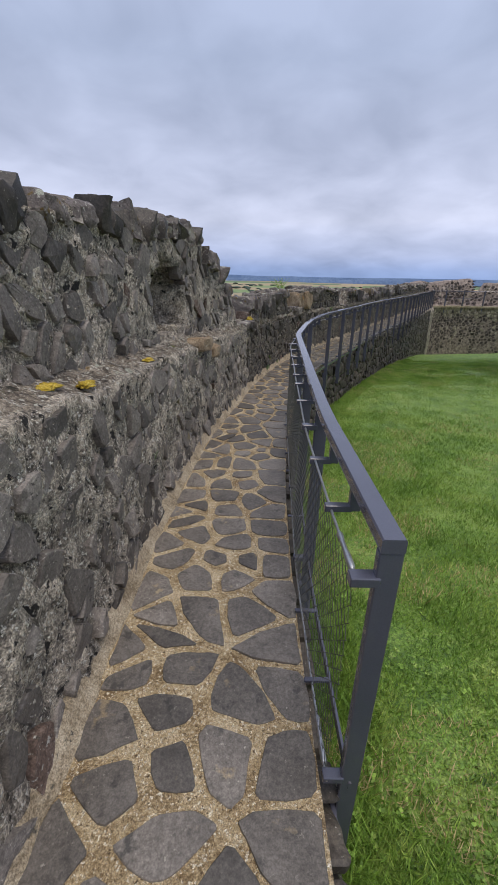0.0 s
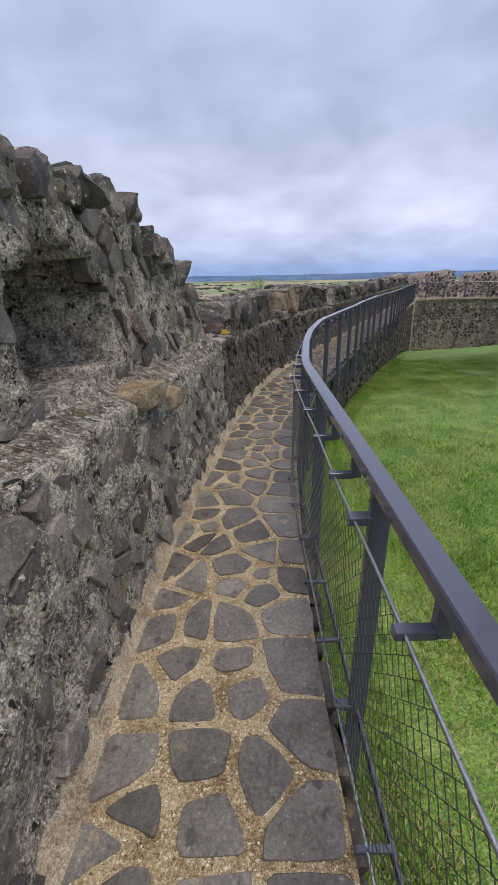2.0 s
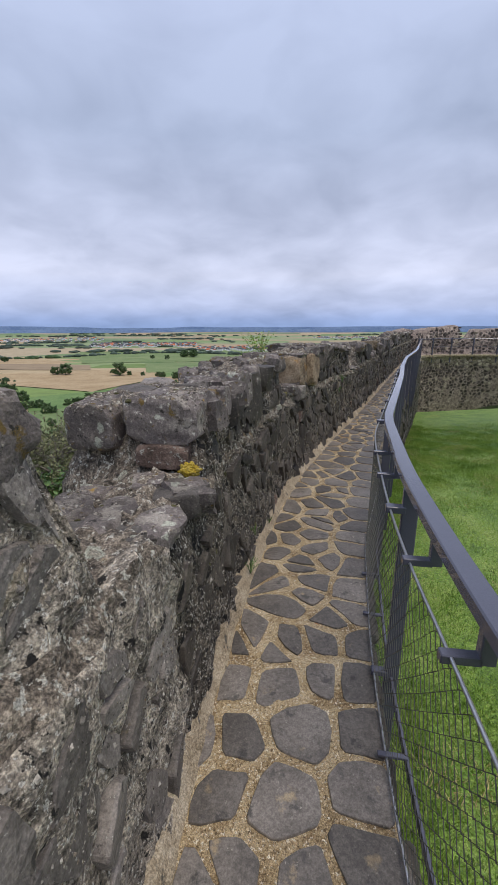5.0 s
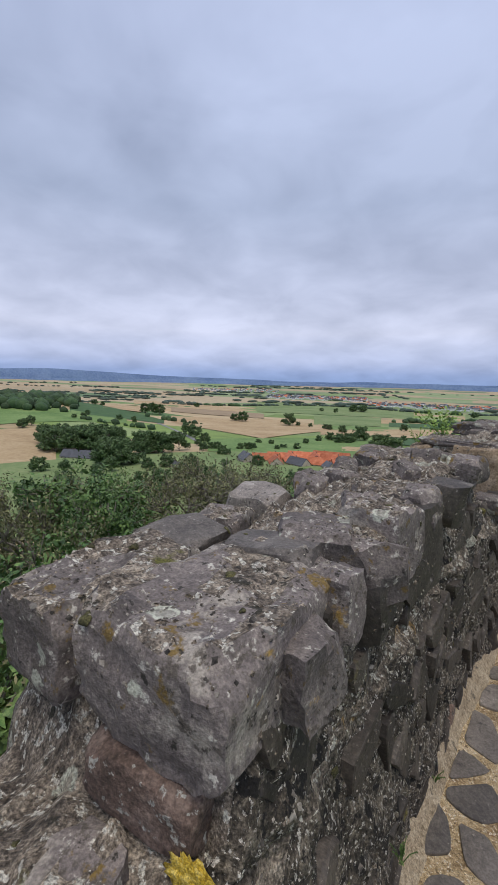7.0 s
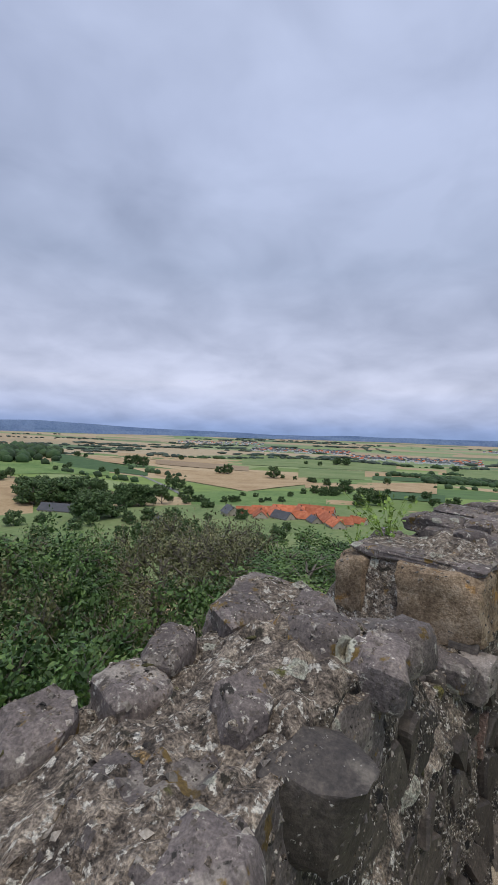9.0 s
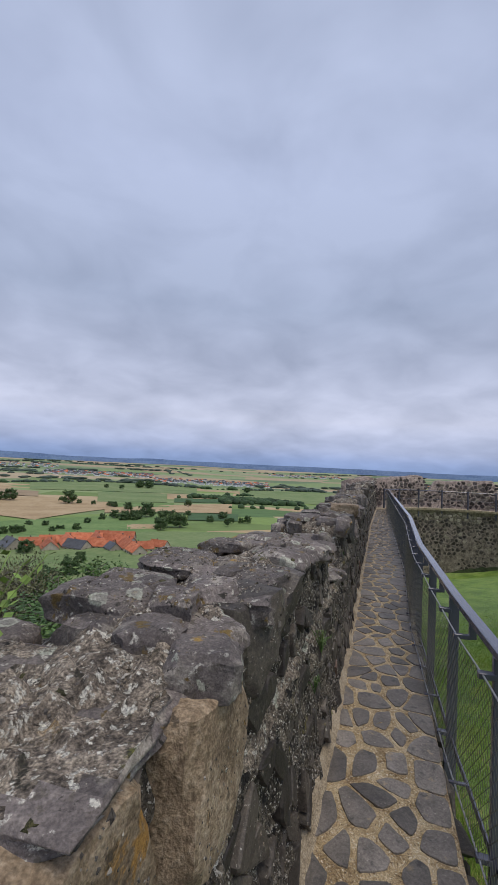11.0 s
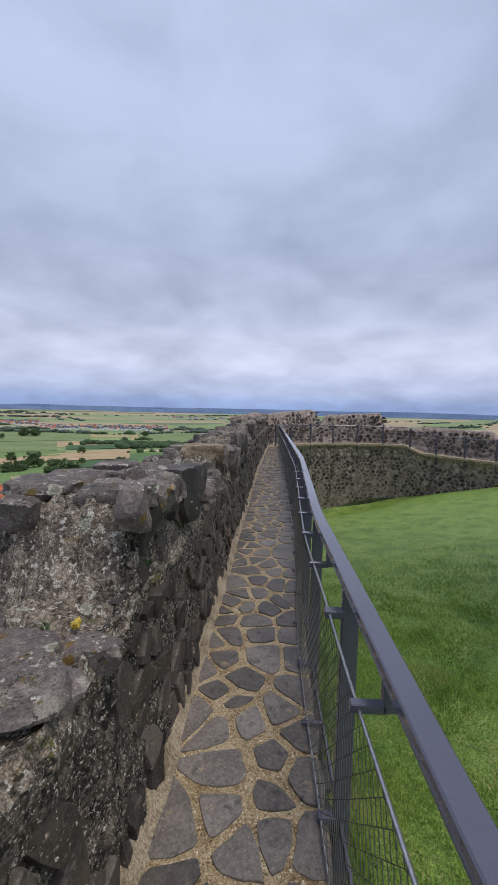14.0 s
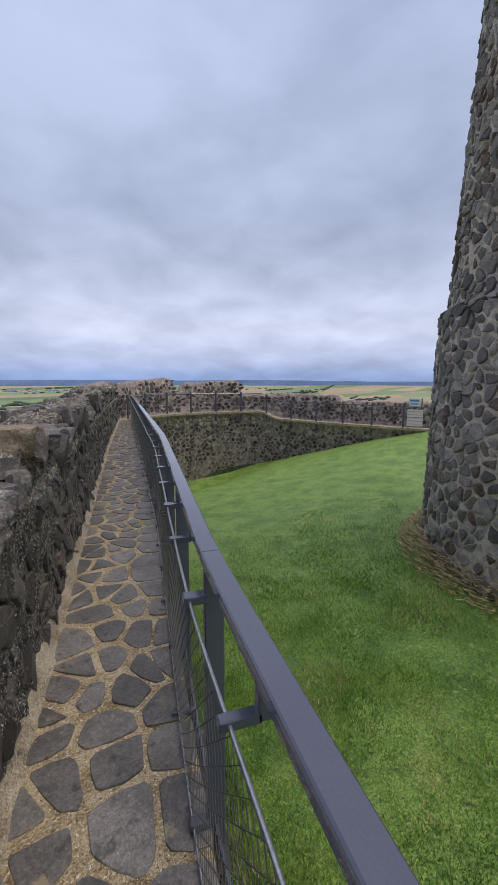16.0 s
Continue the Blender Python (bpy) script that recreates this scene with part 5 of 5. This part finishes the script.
def road():
    """A pale lane from the farm out between the fields."""
    stops = [(18, 395), (21.5, 410), (23.5, 470), (25.5, 560), (28, 700), (31, 860), (34, 1000)]
    vs, fs = [], []
    pts = []
    for (b0, d0), (b1, d1) in zip(stops[:-1], stops[1:]):
        pts += [polar(b0 + (b1 - b0) * k / 8, d0 + (d1 - d0) * k / 8) for k in range(8)]
    for i, (x, y) in enumerate(pts[:-1]):
        d = Vector((pts[i + 1][0] - x, pts[i + 1][1] - y, 0)).normalized()
        for q in (-3.2, 3.2):
            px, py = x - d.y * q, y + d.x * q
            vs.append((px, py, ground_z(px, py) + 0.7))
    fs = [(2 * i, 2 * i + 1, 2 * i + 3, 2 * i + 2) for i in range(len(pts) - 2)]
    tagged(solid("road", vs, fs, M_ROAD), "narrow grey lane between the fields", "road", kind="structure")


road()


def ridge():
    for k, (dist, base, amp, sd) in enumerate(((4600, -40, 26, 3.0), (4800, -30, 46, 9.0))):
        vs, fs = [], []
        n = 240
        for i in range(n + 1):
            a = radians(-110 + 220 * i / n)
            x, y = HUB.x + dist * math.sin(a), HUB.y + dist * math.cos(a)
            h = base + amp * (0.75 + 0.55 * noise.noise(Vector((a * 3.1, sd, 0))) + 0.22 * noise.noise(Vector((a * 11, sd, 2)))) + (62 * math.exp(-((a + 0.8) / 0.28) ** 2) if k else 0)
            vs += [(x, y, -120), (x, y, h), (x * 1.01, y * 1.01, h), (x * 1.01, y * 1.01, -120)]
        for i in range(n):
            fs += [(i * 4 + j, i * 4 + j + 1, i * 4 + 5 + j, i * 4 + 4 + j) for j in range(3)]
        tagged(solid("backdrop", vs, fs, M_HAZY_RIDGE, smooth=True), "low hills along the horizon, painted haze blue", "hills", kind="structure")


ridge()

# ---------------- crown stones of the parapet ----------------
def block_data(rng, sub=7, rough=0.022, chip=0.0):
    """A squared stone: flat faces, edges broken here and there, a fine uneven grain."""
    bm = bmesh.new()
    bmesh.ops.create_cube(bm, size=1)
    bmesh.ops.subdivide_edges(bm, edges=bm.edges[:], cuts=sub, use_grid_fill=True)
    off = Vector((rng.uniform(0, 90), rng.uniform(0, 90), rng.uniform(0, 90)))
    cuts = []
    for i in (-1, 0, 1):
        for j in (-1, 0, 1):
            for k in (-1, 0, 1):
                n = abs(i) + abs(j) + abs(k)
                if n > 1:
                    d = Vector((i + rng.uniform(-0.35, 0.35), j + rng.uniform(-0.35, 0.35), k + rng.uniform(-0.35, 0.35))).normalized()
                    cuts.append((d, rng.uniform(0.62 - chip, 0.70) if n == 2 else rng.uniform(0.66 - chip, 0.80)))
    for v in bm.verts:
        for d, o in cuts:
            v.co -= d * max(0, v.co.dot(d) - o)
        v.co += noise.noise_vector(v.co * 2.2 + off) * rough * 1.6 + noise.noise_vector(v.co * 7.0 + off) * rough
    vs = [v.co.copy() for v in bm.verts]
    fs = [tuple(v.index for v in f.verts) for f in bm.faces]
    bm.free()
    return vs, fs


CHUNKS = [mesh_of("chunk", *(chunk_data(random.Random(100 + i), (1, 1, 1), 4, 0.2, 0.3) if i % 3 == 0 else block_data(random.Random(100 + i), 6, 0.05, 0.1)), M_TOPSTONE, "edges") for i in range(12)]
CHUNKS_B = [mesh_of("chunk", *chunk_data(random.Random(200 + i), (1, 1, 1), 4, 0.13), M_BASALT, "edges") for i in range(8)]


def chunk(wall, y, d, z, size, turn, tilt, mesh, lift=0.25):
    o = new("top_stone", mesh)
    o.parent = wall
    p = on_wall(y, d, z)
    n = side(y)
    o.matrix_basis = pose(p.x, p.y, p.z + size[2] * lift, tilt, tilt * 0.6, math.degrees(math.atan2(n.y, n.x)) + turn) @ Matrix.Diagonal((*size, 1))
    return o


def crusted(rng, mat):
    """A squared stone whose weathered top has grown a crust of mortar and lichen."""
    vs, fs = block_data(rng, 11)
    off = Vector((rng.uniform(0, 50), rng.uniform(0, 50), 0))
    slots = []
    for f in fs:
        c = sum((vs[i] for i in f), Vector()) / len(f)
        n = (vs[f[1]] - vs[f[0]]).cross(vs[f[2]] - vs[f[0]])
        slots.append(1 if abs(n.z) > 0.6 * n.length and c.z > 0 and mat == M_TOPSTONE and noise.noise(c * 3.0 + off) > -0.12 else 0)
    lifted = {i for f, k in zip(fs, slots) if k for i in f}
    for i in lifted:
        vs[i] = vs[i] + Vector((0, 0, 0.035 + 0.07 * noise.noise(vs[i] * 6.0 + off) + 0.06 * noise.noise(vs[i] * 15.0 + off)))
    return mesh_of("block", vs, fs, [mat, M_CRUST], "edges", slots)


def crown():
    rng = random.Random(15)
    # jagged upright stones along the tall wall
    y = -1.0
    while y < 6.1:
        w = rng.uniform(0.10, 0.2)
        s = setback(y)
        for d in (0.2 + s, 0.45 + s, 0.72 + s):
            chunk(WALL_1, y + rng.uniform(-0.05, 0.05), d, top_z(y) - 0.02, (rng.uniform(0.22, 0.32), w * 1.25, rng.uniform(0.12, 0.24)), rng.uniform(-12, 12), rng.uniform(-12, 12), rng.choice(CHUNKS_B if rng.random() < 0.5 else CHUNKS), 0.12)
        y += w * 1.02
    # broken capping of the low parapet
    y = 6.65
    while y < END_Y:
        w = rng.uniform(0.13, 0.27) if y < 16 else rng.uniform(0.25, 0.45)
        low = top_z(y) < 1.1
        for d in (0.12, 0.30, 0.47, 0.64, 0.82):
            if 9.86 < y < 10.42 and d < 0.78 or rng.random() < (0.5 if low else 0.62 if 7.6 < y < 10 else 0.40):
                continue
            sz = (rng.uniform(0.12, 0.24), w * rng.uniform(0.8, 1.1), rng.uniform(0.12, 0.2) if not low else rng.uniform(0.08, 0.13))
            chunk(WALL_2 if y < 13.3 else WALL_3, y + rng.uniform(-0.06, 0.06), d + rng.uniform(-0.03, 0.03), top_z(y) - 0.03 + 0.04 * math.sin(math.pi * d) - 0.16 * d * d, sz, rng.uniform(-25, 25), rng.uniform(-9, 9), rng.choice(CHUNKS), 0.02)
        y += w
    # large squared blocks at the ends of the raised stretches, and the stones bedded on top
    for y, d, z, size, turn, tilt, mat in (
            (7.45, 0.32, 1.255, (0.41, 0.60, 0.235), 3, 2, M_TOPSTONE), (7.40, 0.69, 1.215, (0.31, 0.50, 0.24), -4, -2, M_TOPSTONE),
            (6.97, 0.13, 0.95, (0.21, 0.24, 0.13), 6, 3, M_BASALT_GREY), (6.64, 0.27, 0.955, (0.38, 0.34, 0.12), -5, 2, M_BASALT_GREY),
            (7.24, 0.30, 1.085, (0.28, 0.22, 0.12), 5, 2, M_RED), (7.70, 0.35, 1.30, (0.28, 0.25, 0.16), 12, 8, M_BASALT_GREY),
            (7.66, 0.70, 1.27, (0.24, 0.27, 0.15), -8, -6, M_BASALT_GREY), (7.88, 0.72, 1.27, (0.20, 0.22, 0.13), 20, 4, M_TOPSTONE),
            (8.30, 0.86, 1.22, (0.26, 0.26, 0.18), 8, -5, M_BASALT_GREY), (8.16, 0.20, 1.28, (0.25, 0.30, 0.24), -4, 3, M_TOPSTONE),
            (8.52, 0.27, 1.24, (0.34, 0.46, 0.30), 5, 4, M_TOPSTONE), (8.95, 0.24, 1.24, (0.27, 0.28, 0.26), -5, 3, M_TOPSTONE),
            (9.34, 0.24, 1.19, (0.22, 0.14, 0.34), 8, 2, M_BASALT_GREY), (9.20, 0.62, 1.30, (0.36, 0.40, 0.20), 12, -4, M_TOPSTONE),
            (9.46, 0.66, 0.975, (0.27, 0.20, 0.12), 14, 6, M_BASALT_GREY), (9.88, 0.40, 0.99, (0.27, 0.17, 0.10), -10, 4, M_BASALT_GREY),
            (9.76, 0.22, 0.99, (0.16, 0.20, 0.10), 15, 5, M_BASALT), (9.94, 0.07, 0.97, (0.14, 0.22, 0.16), 0, 3, M_BASALT_GREY),
            (9.72, 0.86, 0.98, (0.24, 0.32, 0.16), 6, -3, M_TOPSTONE)):
        chunk(WALL_2, y, d, z, size, turn, tilt, crusted(rng, mat), 0)
    for a, b, wall in ((10.6, 12.75, WALL_2), (13.65, 14.9, WALL_3), (16.35, 19.0, WALL_3)):
        y = a
        while y < b:
            l = rng.uniform(0.2, 0.42)
            for d in (0.24, 0.62):
                if rng.random() < 0.75:
                    chunk(wall, y + l / 2, d + rng.uniform(-0.05, 0.05), top_z(y + l / 2) + rng.uniform(-0.02, 0.04), (rng.uniform(0.28, 0.42), l, rng.uniform(0.07, 0.13)), rng.uniform(-9, 9), rng.uniform(-4, 4), rng.choice((CHUNKS[1], CHUNKS[2], CHUNKS[4], CHUNKS[5], CHUNKS[7])), 0)
            y += l * 1.05
    # squared stones set on edge along the inner rim
    for a, b, wall in ((7.75, 8.9, WALL_2), (10.8, 11.3, WALL_2), (13.7, 14.8, WALL_3), (16.4, 22.0, WALL_3)):
        y = a
        while y < b:
            l = rng.uniform(0.18, 0.34)
            h = rng.uniform(0.2, 0.34)
            chunk(wall, y + l / 2, rng.uniform(0.13, 0.2), top_z(y) + 0.03 - h / 2, (rng.uniform(0.2, 0.28), l * 1.02, h), rng.uniform(-7, 7), rng.uniform(-5, 5), rng.choice(CHUNKS_B), 0)
            y += l + rng.uniform(0.0, 0.12)
    pale = [mesh_of("block", *block_data(rng, 7, 0.035), M_PALE, "edges") for _ in range(4)]
    # broad slabs lying in the low gap
    for y, d, z, size, turn, tilt in ((6.5, 0.66, 0.95, (0.42, 0.5, 0.16), 14, 5), (13.1, 0.25, 0.92, (0.36, 0.4, 0.12), 5, 3)):
        chunk(WALL_2, y, d, z, size, turn, tilt, CHUNKS[int(y * 3) % 12], 0)
    chunk(WALL_2, 10.12, 0.28, 1.20, (0.42, 0.36, 0.34), 3, 2, pale[0], 0)
    chunk(WALL_2, 10.27, 0.44, 1.375, (0.70, 0.52, 0.06), 2, 1, crusted(rng, M_TOPSTONE), 0)
    chunk(WALL_2, 10.14, 0.76, 1.17, (0.20, 0.34, 0.34), -3, -2, pale[1], 0)
    chunk(WALL_2, 10.5, 0.16, 1.18, (0.3, 0.4, 0.4), 2, 2, pale[2], 0)
    chunk(WALL_3, 16.05, 0.28, 1.25, (0.46, 0.50, 0.20), 0, 2, pale[3], 0)
    chunk(WALL_1, 4.45, 0.10, 1.02, (0.24, 0.34, 0.13), 0, 3, pale[1], 0)
    chunk(WALL_1, 4.80, 0.06, 0.90, (0.18, 0.22, 0.12), 6, -4, pale[2], 0)


crown()
face_stones(WALL_1, 0.0, 6.55, 41)
face_stones(WALL_2, 6.6, 13.25, 42)
face_stones(WALL_3, 13.3, END_Y - 0.1, 43)
paving()
skirt_stones()


# ---------------- small growth and signs ----------------
def sprig(name, x, y, z, h, n, mat, label, seed, spread=0.6):
    """A tuft of stems with small leaves."""
    rng = random.Random(seed)
    root = new(name)
    root.location = (x, y, z)
    stems, leaves = Soup(), Soup()
    for _ in range(n):
        a = rng.uniform(0, 6.283)
        tip = Vector((math.cos(a) * spread * rng.random(), math.sin(a) * spread * rng.random(), rng.uniform(0.6, 1))) * h
        stems.add(*tube_data([Vector((0, 0, -0.02)), tip * 0.5 + Vector((0, 0, h * 0.1)), tip], 0.0018, 3))
        for k in range(6):
            p = tip * (0.35 + 0.65 * k / 5)
            u = Vector((rng.gauss(0, 1), rng.gauss(0, 1), rng.gauss(0, 0.5))).normalized() * h * 0.09
            w = u.cross(Vector((rng.gauss(0, 1), rng.gauss(0, 1), 1))).normalized() * h * 0.05
            leaves.add([p, p + u * 0.5 + w, p + u, p + u * 0.5 - w], [(0, 1, 2), (0, 2, 3)])
    tagged(solid("stem", stems.v, stems.f, mat, root), kind="stuff")
    tagged(solid("foliage", leaves.v, leaves.f, mat, root), kind="stuff")
    tagged(root, label, "plant")


for i, (y, d, z, h) in enumerate(((2.63, 0.03, 0.5, 0.09), (7.75, -0.02, 0.06, 0.12), (8.5, 0.0, 0.04, 0.1), (7.95, -0.01, 0.25, 0.08), (11.86, 0.02, 0.85, 0.16), (11.7, 0.02, 0.7, 0.1), (13.75, 0.1, 0.99, 0.07), (14.3, 0.12, 1.0, 0.06), (13.3, 0.3, 0.95, 0.05))):
    p = on_wall(y, d - 0.02, z)
    sprig("weed", p.x, p.y, p.z, h * 0.75, 14, M_LEAF, "small green weed growing from the wall joints", 500 + i, 0.8)
p = on_wall(10.35, 0.72, 1.34)
sprig("shrub_sprig", p.x, p.y, p.z, 0.34, 22, M_SPRIG, "light green sprig rooted on the wall top", 600, 0.9)
p = on_wall(10.2, 0.86, 1.28)
sprig("shrub_sprig", p.x, p.y, p.z, 0.2, 12, M_SPRIG, "light green sprig rooted on the wall top", 601, 0.9)


def info_sign():
    """A board and a small notice on the far wall walk."""
    c = Vector((21.9, 20.55, 0))
    to = (Vector((3.6, 13.0, 0)) - c).normalized()
    turn = math.degrees(math.atan2(to.y, to.x)) + 90
    root = new("info_sign")
    root.matrix_basis = pose(c.x, c.y, ring_walk_z(60), 0, 0, turn)
    for sx in (-0.26, 0.26):
        part("post", bevel_box((0.05, 0.05, 1.3), 0.004), M_STEEL, root).location = (sx, 0.03, 0.65)
    part("panel", bevel_box((0.66, 0.03, 0.75), 0.004), M_WHITE, root, "white panel with red print").location = (0, 0, 0.42)
    for r in range(5):
        for q in range(6):
            part("print_bar", bevel_box((0.05, 0.006, 0.04), 0.001), M_TAPE, root).location = (-0.25 + q * 0.1, -0.018, 0.14 + r * 0.14)
    top = part("notice", bevel_box((0.46, 0.03, 0.36), 0.004), M_WHITE, root, "white notice with a blue band")
    top.location = (-0.05, 0, 1.12)
    part("print_bar", bevel_box((0.38, 0.006, 0.09), 0.001), M_BLUE, root).location = (-0.05, -0.018, 1.2)
    part("print_bar", bevel_box((0.34, 0.006, 0.045), 0.001), M_BLUE, root).location = (-0.05, -0.018, 1.05)
    tagged(root, "white information board with red and blue print on posts", "sign")


info_sign()


# ---------------- lichen cushions ----------------
def lichen(y, d, z, r, seed, face="up"):
    """A crusty cushion, one uneven lump pressed flat on the stone."""
    n = side(y)
    t = Vector((n.y, -n.x, 0))
    up = Vector((0, 0, 1))
    c = on_wall(y, d, z)
    a, b, o = (t, n, up) if face == "up" else (n, up, t)
    bm = bmesh.new()
    bmesh.ops.create_icosphere(bm, subdivisions=4, radius=1)
    vs = []
    for v in bm.verts:
        k = 1 + 0.55 * noise.noise(v.co * 2.0 + Vector((seed, 0, 0))) + 0.35 * noise.noise(v.co * 5.0 + Vector((seed, 3, 0))) + 0.3 * noise.noise(v.co * 13.0 + Vector((seed, 5, 0)))
        vs.append(c + a * v.co.x * r * k + b * v.co.y * r * 0.75 * k + o * v.co.z * 0.013 * k)
    fs = [tuple(v.index for v in f.verts) for f in bm.faces]
    bm.free()
    tagged(solid("lichen_patch", vs, fs, M_LICHEN, smooth=True), "bright yellow lichen patch on the stone", "lichen")


for i, (y, d, z, r, face) in enumerate(((3.0, 0.13, 1.13, 0.055, "up"), (2.0, 0.12, 1.20, 0.05, "up"), (1.75, 0.18, 1.25, 0.06, "up"), (7.14, 0.14, 1.03, 0.05, "front"), (13.35, 0.2, 0.96, 0.02, "up"))):
    lichen(y, d, z, r, 700 + i, face)


# ---------------- crumbs, pebbles and moss on the walls ----------------
def wall_tree(wall, y0, y1):
    """Search tree over a wall and the stones set in it."""
    vs, fs = [], []
    for ob in [wall] + list(wall.children):
        m = ob.matrix_basis
        co = [m @ v.co for v in ob.data.vertices]
        if ob is not wall and not y0 - 0.5 < m.translation.y < y1 + 0.5 and m.translation.length > 0:
            continue
        o = len(vs)
        vs += co
        fs += [tuple(o + k for k in p.vertices) for p in ob.data.polygons]
    return BVHTree.FromPolygons(vs, fs)


def crumb_data(rng, p, n, r, flat=0.7):
    n = n.normalized()
    a = n.orthogonal().normalized()
    a = Matrix.Rotation(rng.uniform(0, 6.28), 3, n) @ a
    b = n.cross(a)
    vs = [p + a * r * rng.uniform(0.7, 1.3), p + b * r * rng.uniform(0.6, 1.2), p - a * r * rng.uniform(0.7, 1.3), p - b * r * rng.uniform(0.6, 1.2), p + n * r * flat + (a + b) * r * rng.uniform(-0.4, 0.4), p + n * r * flat * 0.8 + (a - b) * r * rng.uniform(-0.5, 0.5)]
    return vs, [(0, 1, 4), (1, 2, 4), (2, 5, 4), (2, 3, 5), (3, 0, 5), (0, 4, 5)]


def moss_data(rng, p, n, r):
    bm = bmesh.new()
    bmesh.ops.create_icosphere(bm, subdivisions=2, radius=1)
    o = Vector((rng.uniform(0, 50), 0, 0))
    q = n.to_track_quat("Z", "Y").to_matrix()
    vs = [p + q @ Vector((v.co.x * r, v.co.y * r, v.co.z * r * 0.3)) * (1 + 0.9 * noise.noise(v.co * 2.1 + o)) for v in bm.verts]
    fs = [tuple(v.index for v in f.verts) for f in bm.faces]
    bm.free()
    return vs, fs


def litter():
    rng = random.Random(66)
    moss, soup = Soup(), Soup()
    for wall, y0, y1, n_top, n_face, n_moss in ((WALL_1, 0.9, 6.6, 1500, 17000, 0), (WALL_2, 6.6, 13.3, 22000, 13000, 90), (WALL_3, 13.3, 17.5, 1500, 2600, 30)):
        tree_ = wall_tree(wall, y0, y1)
        for i in range(n_top + n_face + n_moss):
            y = rng.uniform(y0, y1)
            top = i < n_top or (i >= n_top + n_face and rng.random() < 0.75)
            if top:
                p = on_wall(y, rng.uniform(0.1, 0.85), 3.0)
                hit = tree_.ray_cast(p, Vector((0, 0, -1)), 3.0)
            else:
                p = on_wall(y, -0.4, rng.uniform(0.05, top_z(y)))
                hit = tree_.ray_cast(p, side(y), 1.2)
            if hit[0] is None:
                continue
            q, n = hit[0], hit[1]
            if n.dot(Vector((0, 0, 1)) if top else -side(y)) < 0:
                n = -n
            if i >= n_top + n_face:
                moss.add(*moss_data(rng, q, n, rng.uniform(0.005, 0.016)))
            elif noise.noise(q * 4.0) > (-0.06 if top else -0.12):
                r = rng.uniform(0.002, 0.0065) if rng.random() < 0.88 else rng.uniform(0.0065, 0.016)
                soup.add(*crumb_data(rng, q - n * r * 0.2, n, r), rng.choice((0, 1, 2, 2) if top else (0, 0, 1, 2)) if wall != WALL_1 else rng.choice((0, 1, 1, 2)))
    crumbs = solid("mortar_pebbles", soup.v, soup.f, [M_CRUMB_DARK, M_CRUMB_PALE, M_CRUST], slots=soup.s)
    tagged(crumbs, "loose pebbles and mortar crumbs caught on the rubble walls", "pebbles", kind="stuff")
    tagged(solid("moss", moss.v, moss.f, M_MOSS, smooth=True), "small dark olive moss cushions on the wall stones", "moss", kind="stuff")


M_CRUMB_DARK = make_mat("dark_pebble", [(0.04, 0.036, 0.032), (0.11, 0.098, 0.085), (0.2, 0.18, 0.155)], 30, 90, 0.95, 0.0, 0.6)
M_CRUMB_PALE = make_mat("pale_pebble", [(0.18, 0.16, 0.13), (0.30, 0.272, 0.23), (0.43, 0.40, 0.345)], 30, 90, 0.95, 0.0, 0.5)
M_MOSS = make_mat("moss", [(0.03, 0.03, 0.012), (0.07, 0.066, 0.025), (0.13, 0.12, 0.05)], 40, 220, 1.0, 1.0, 0.4, dist=0.01, grain=0.5)
litter()
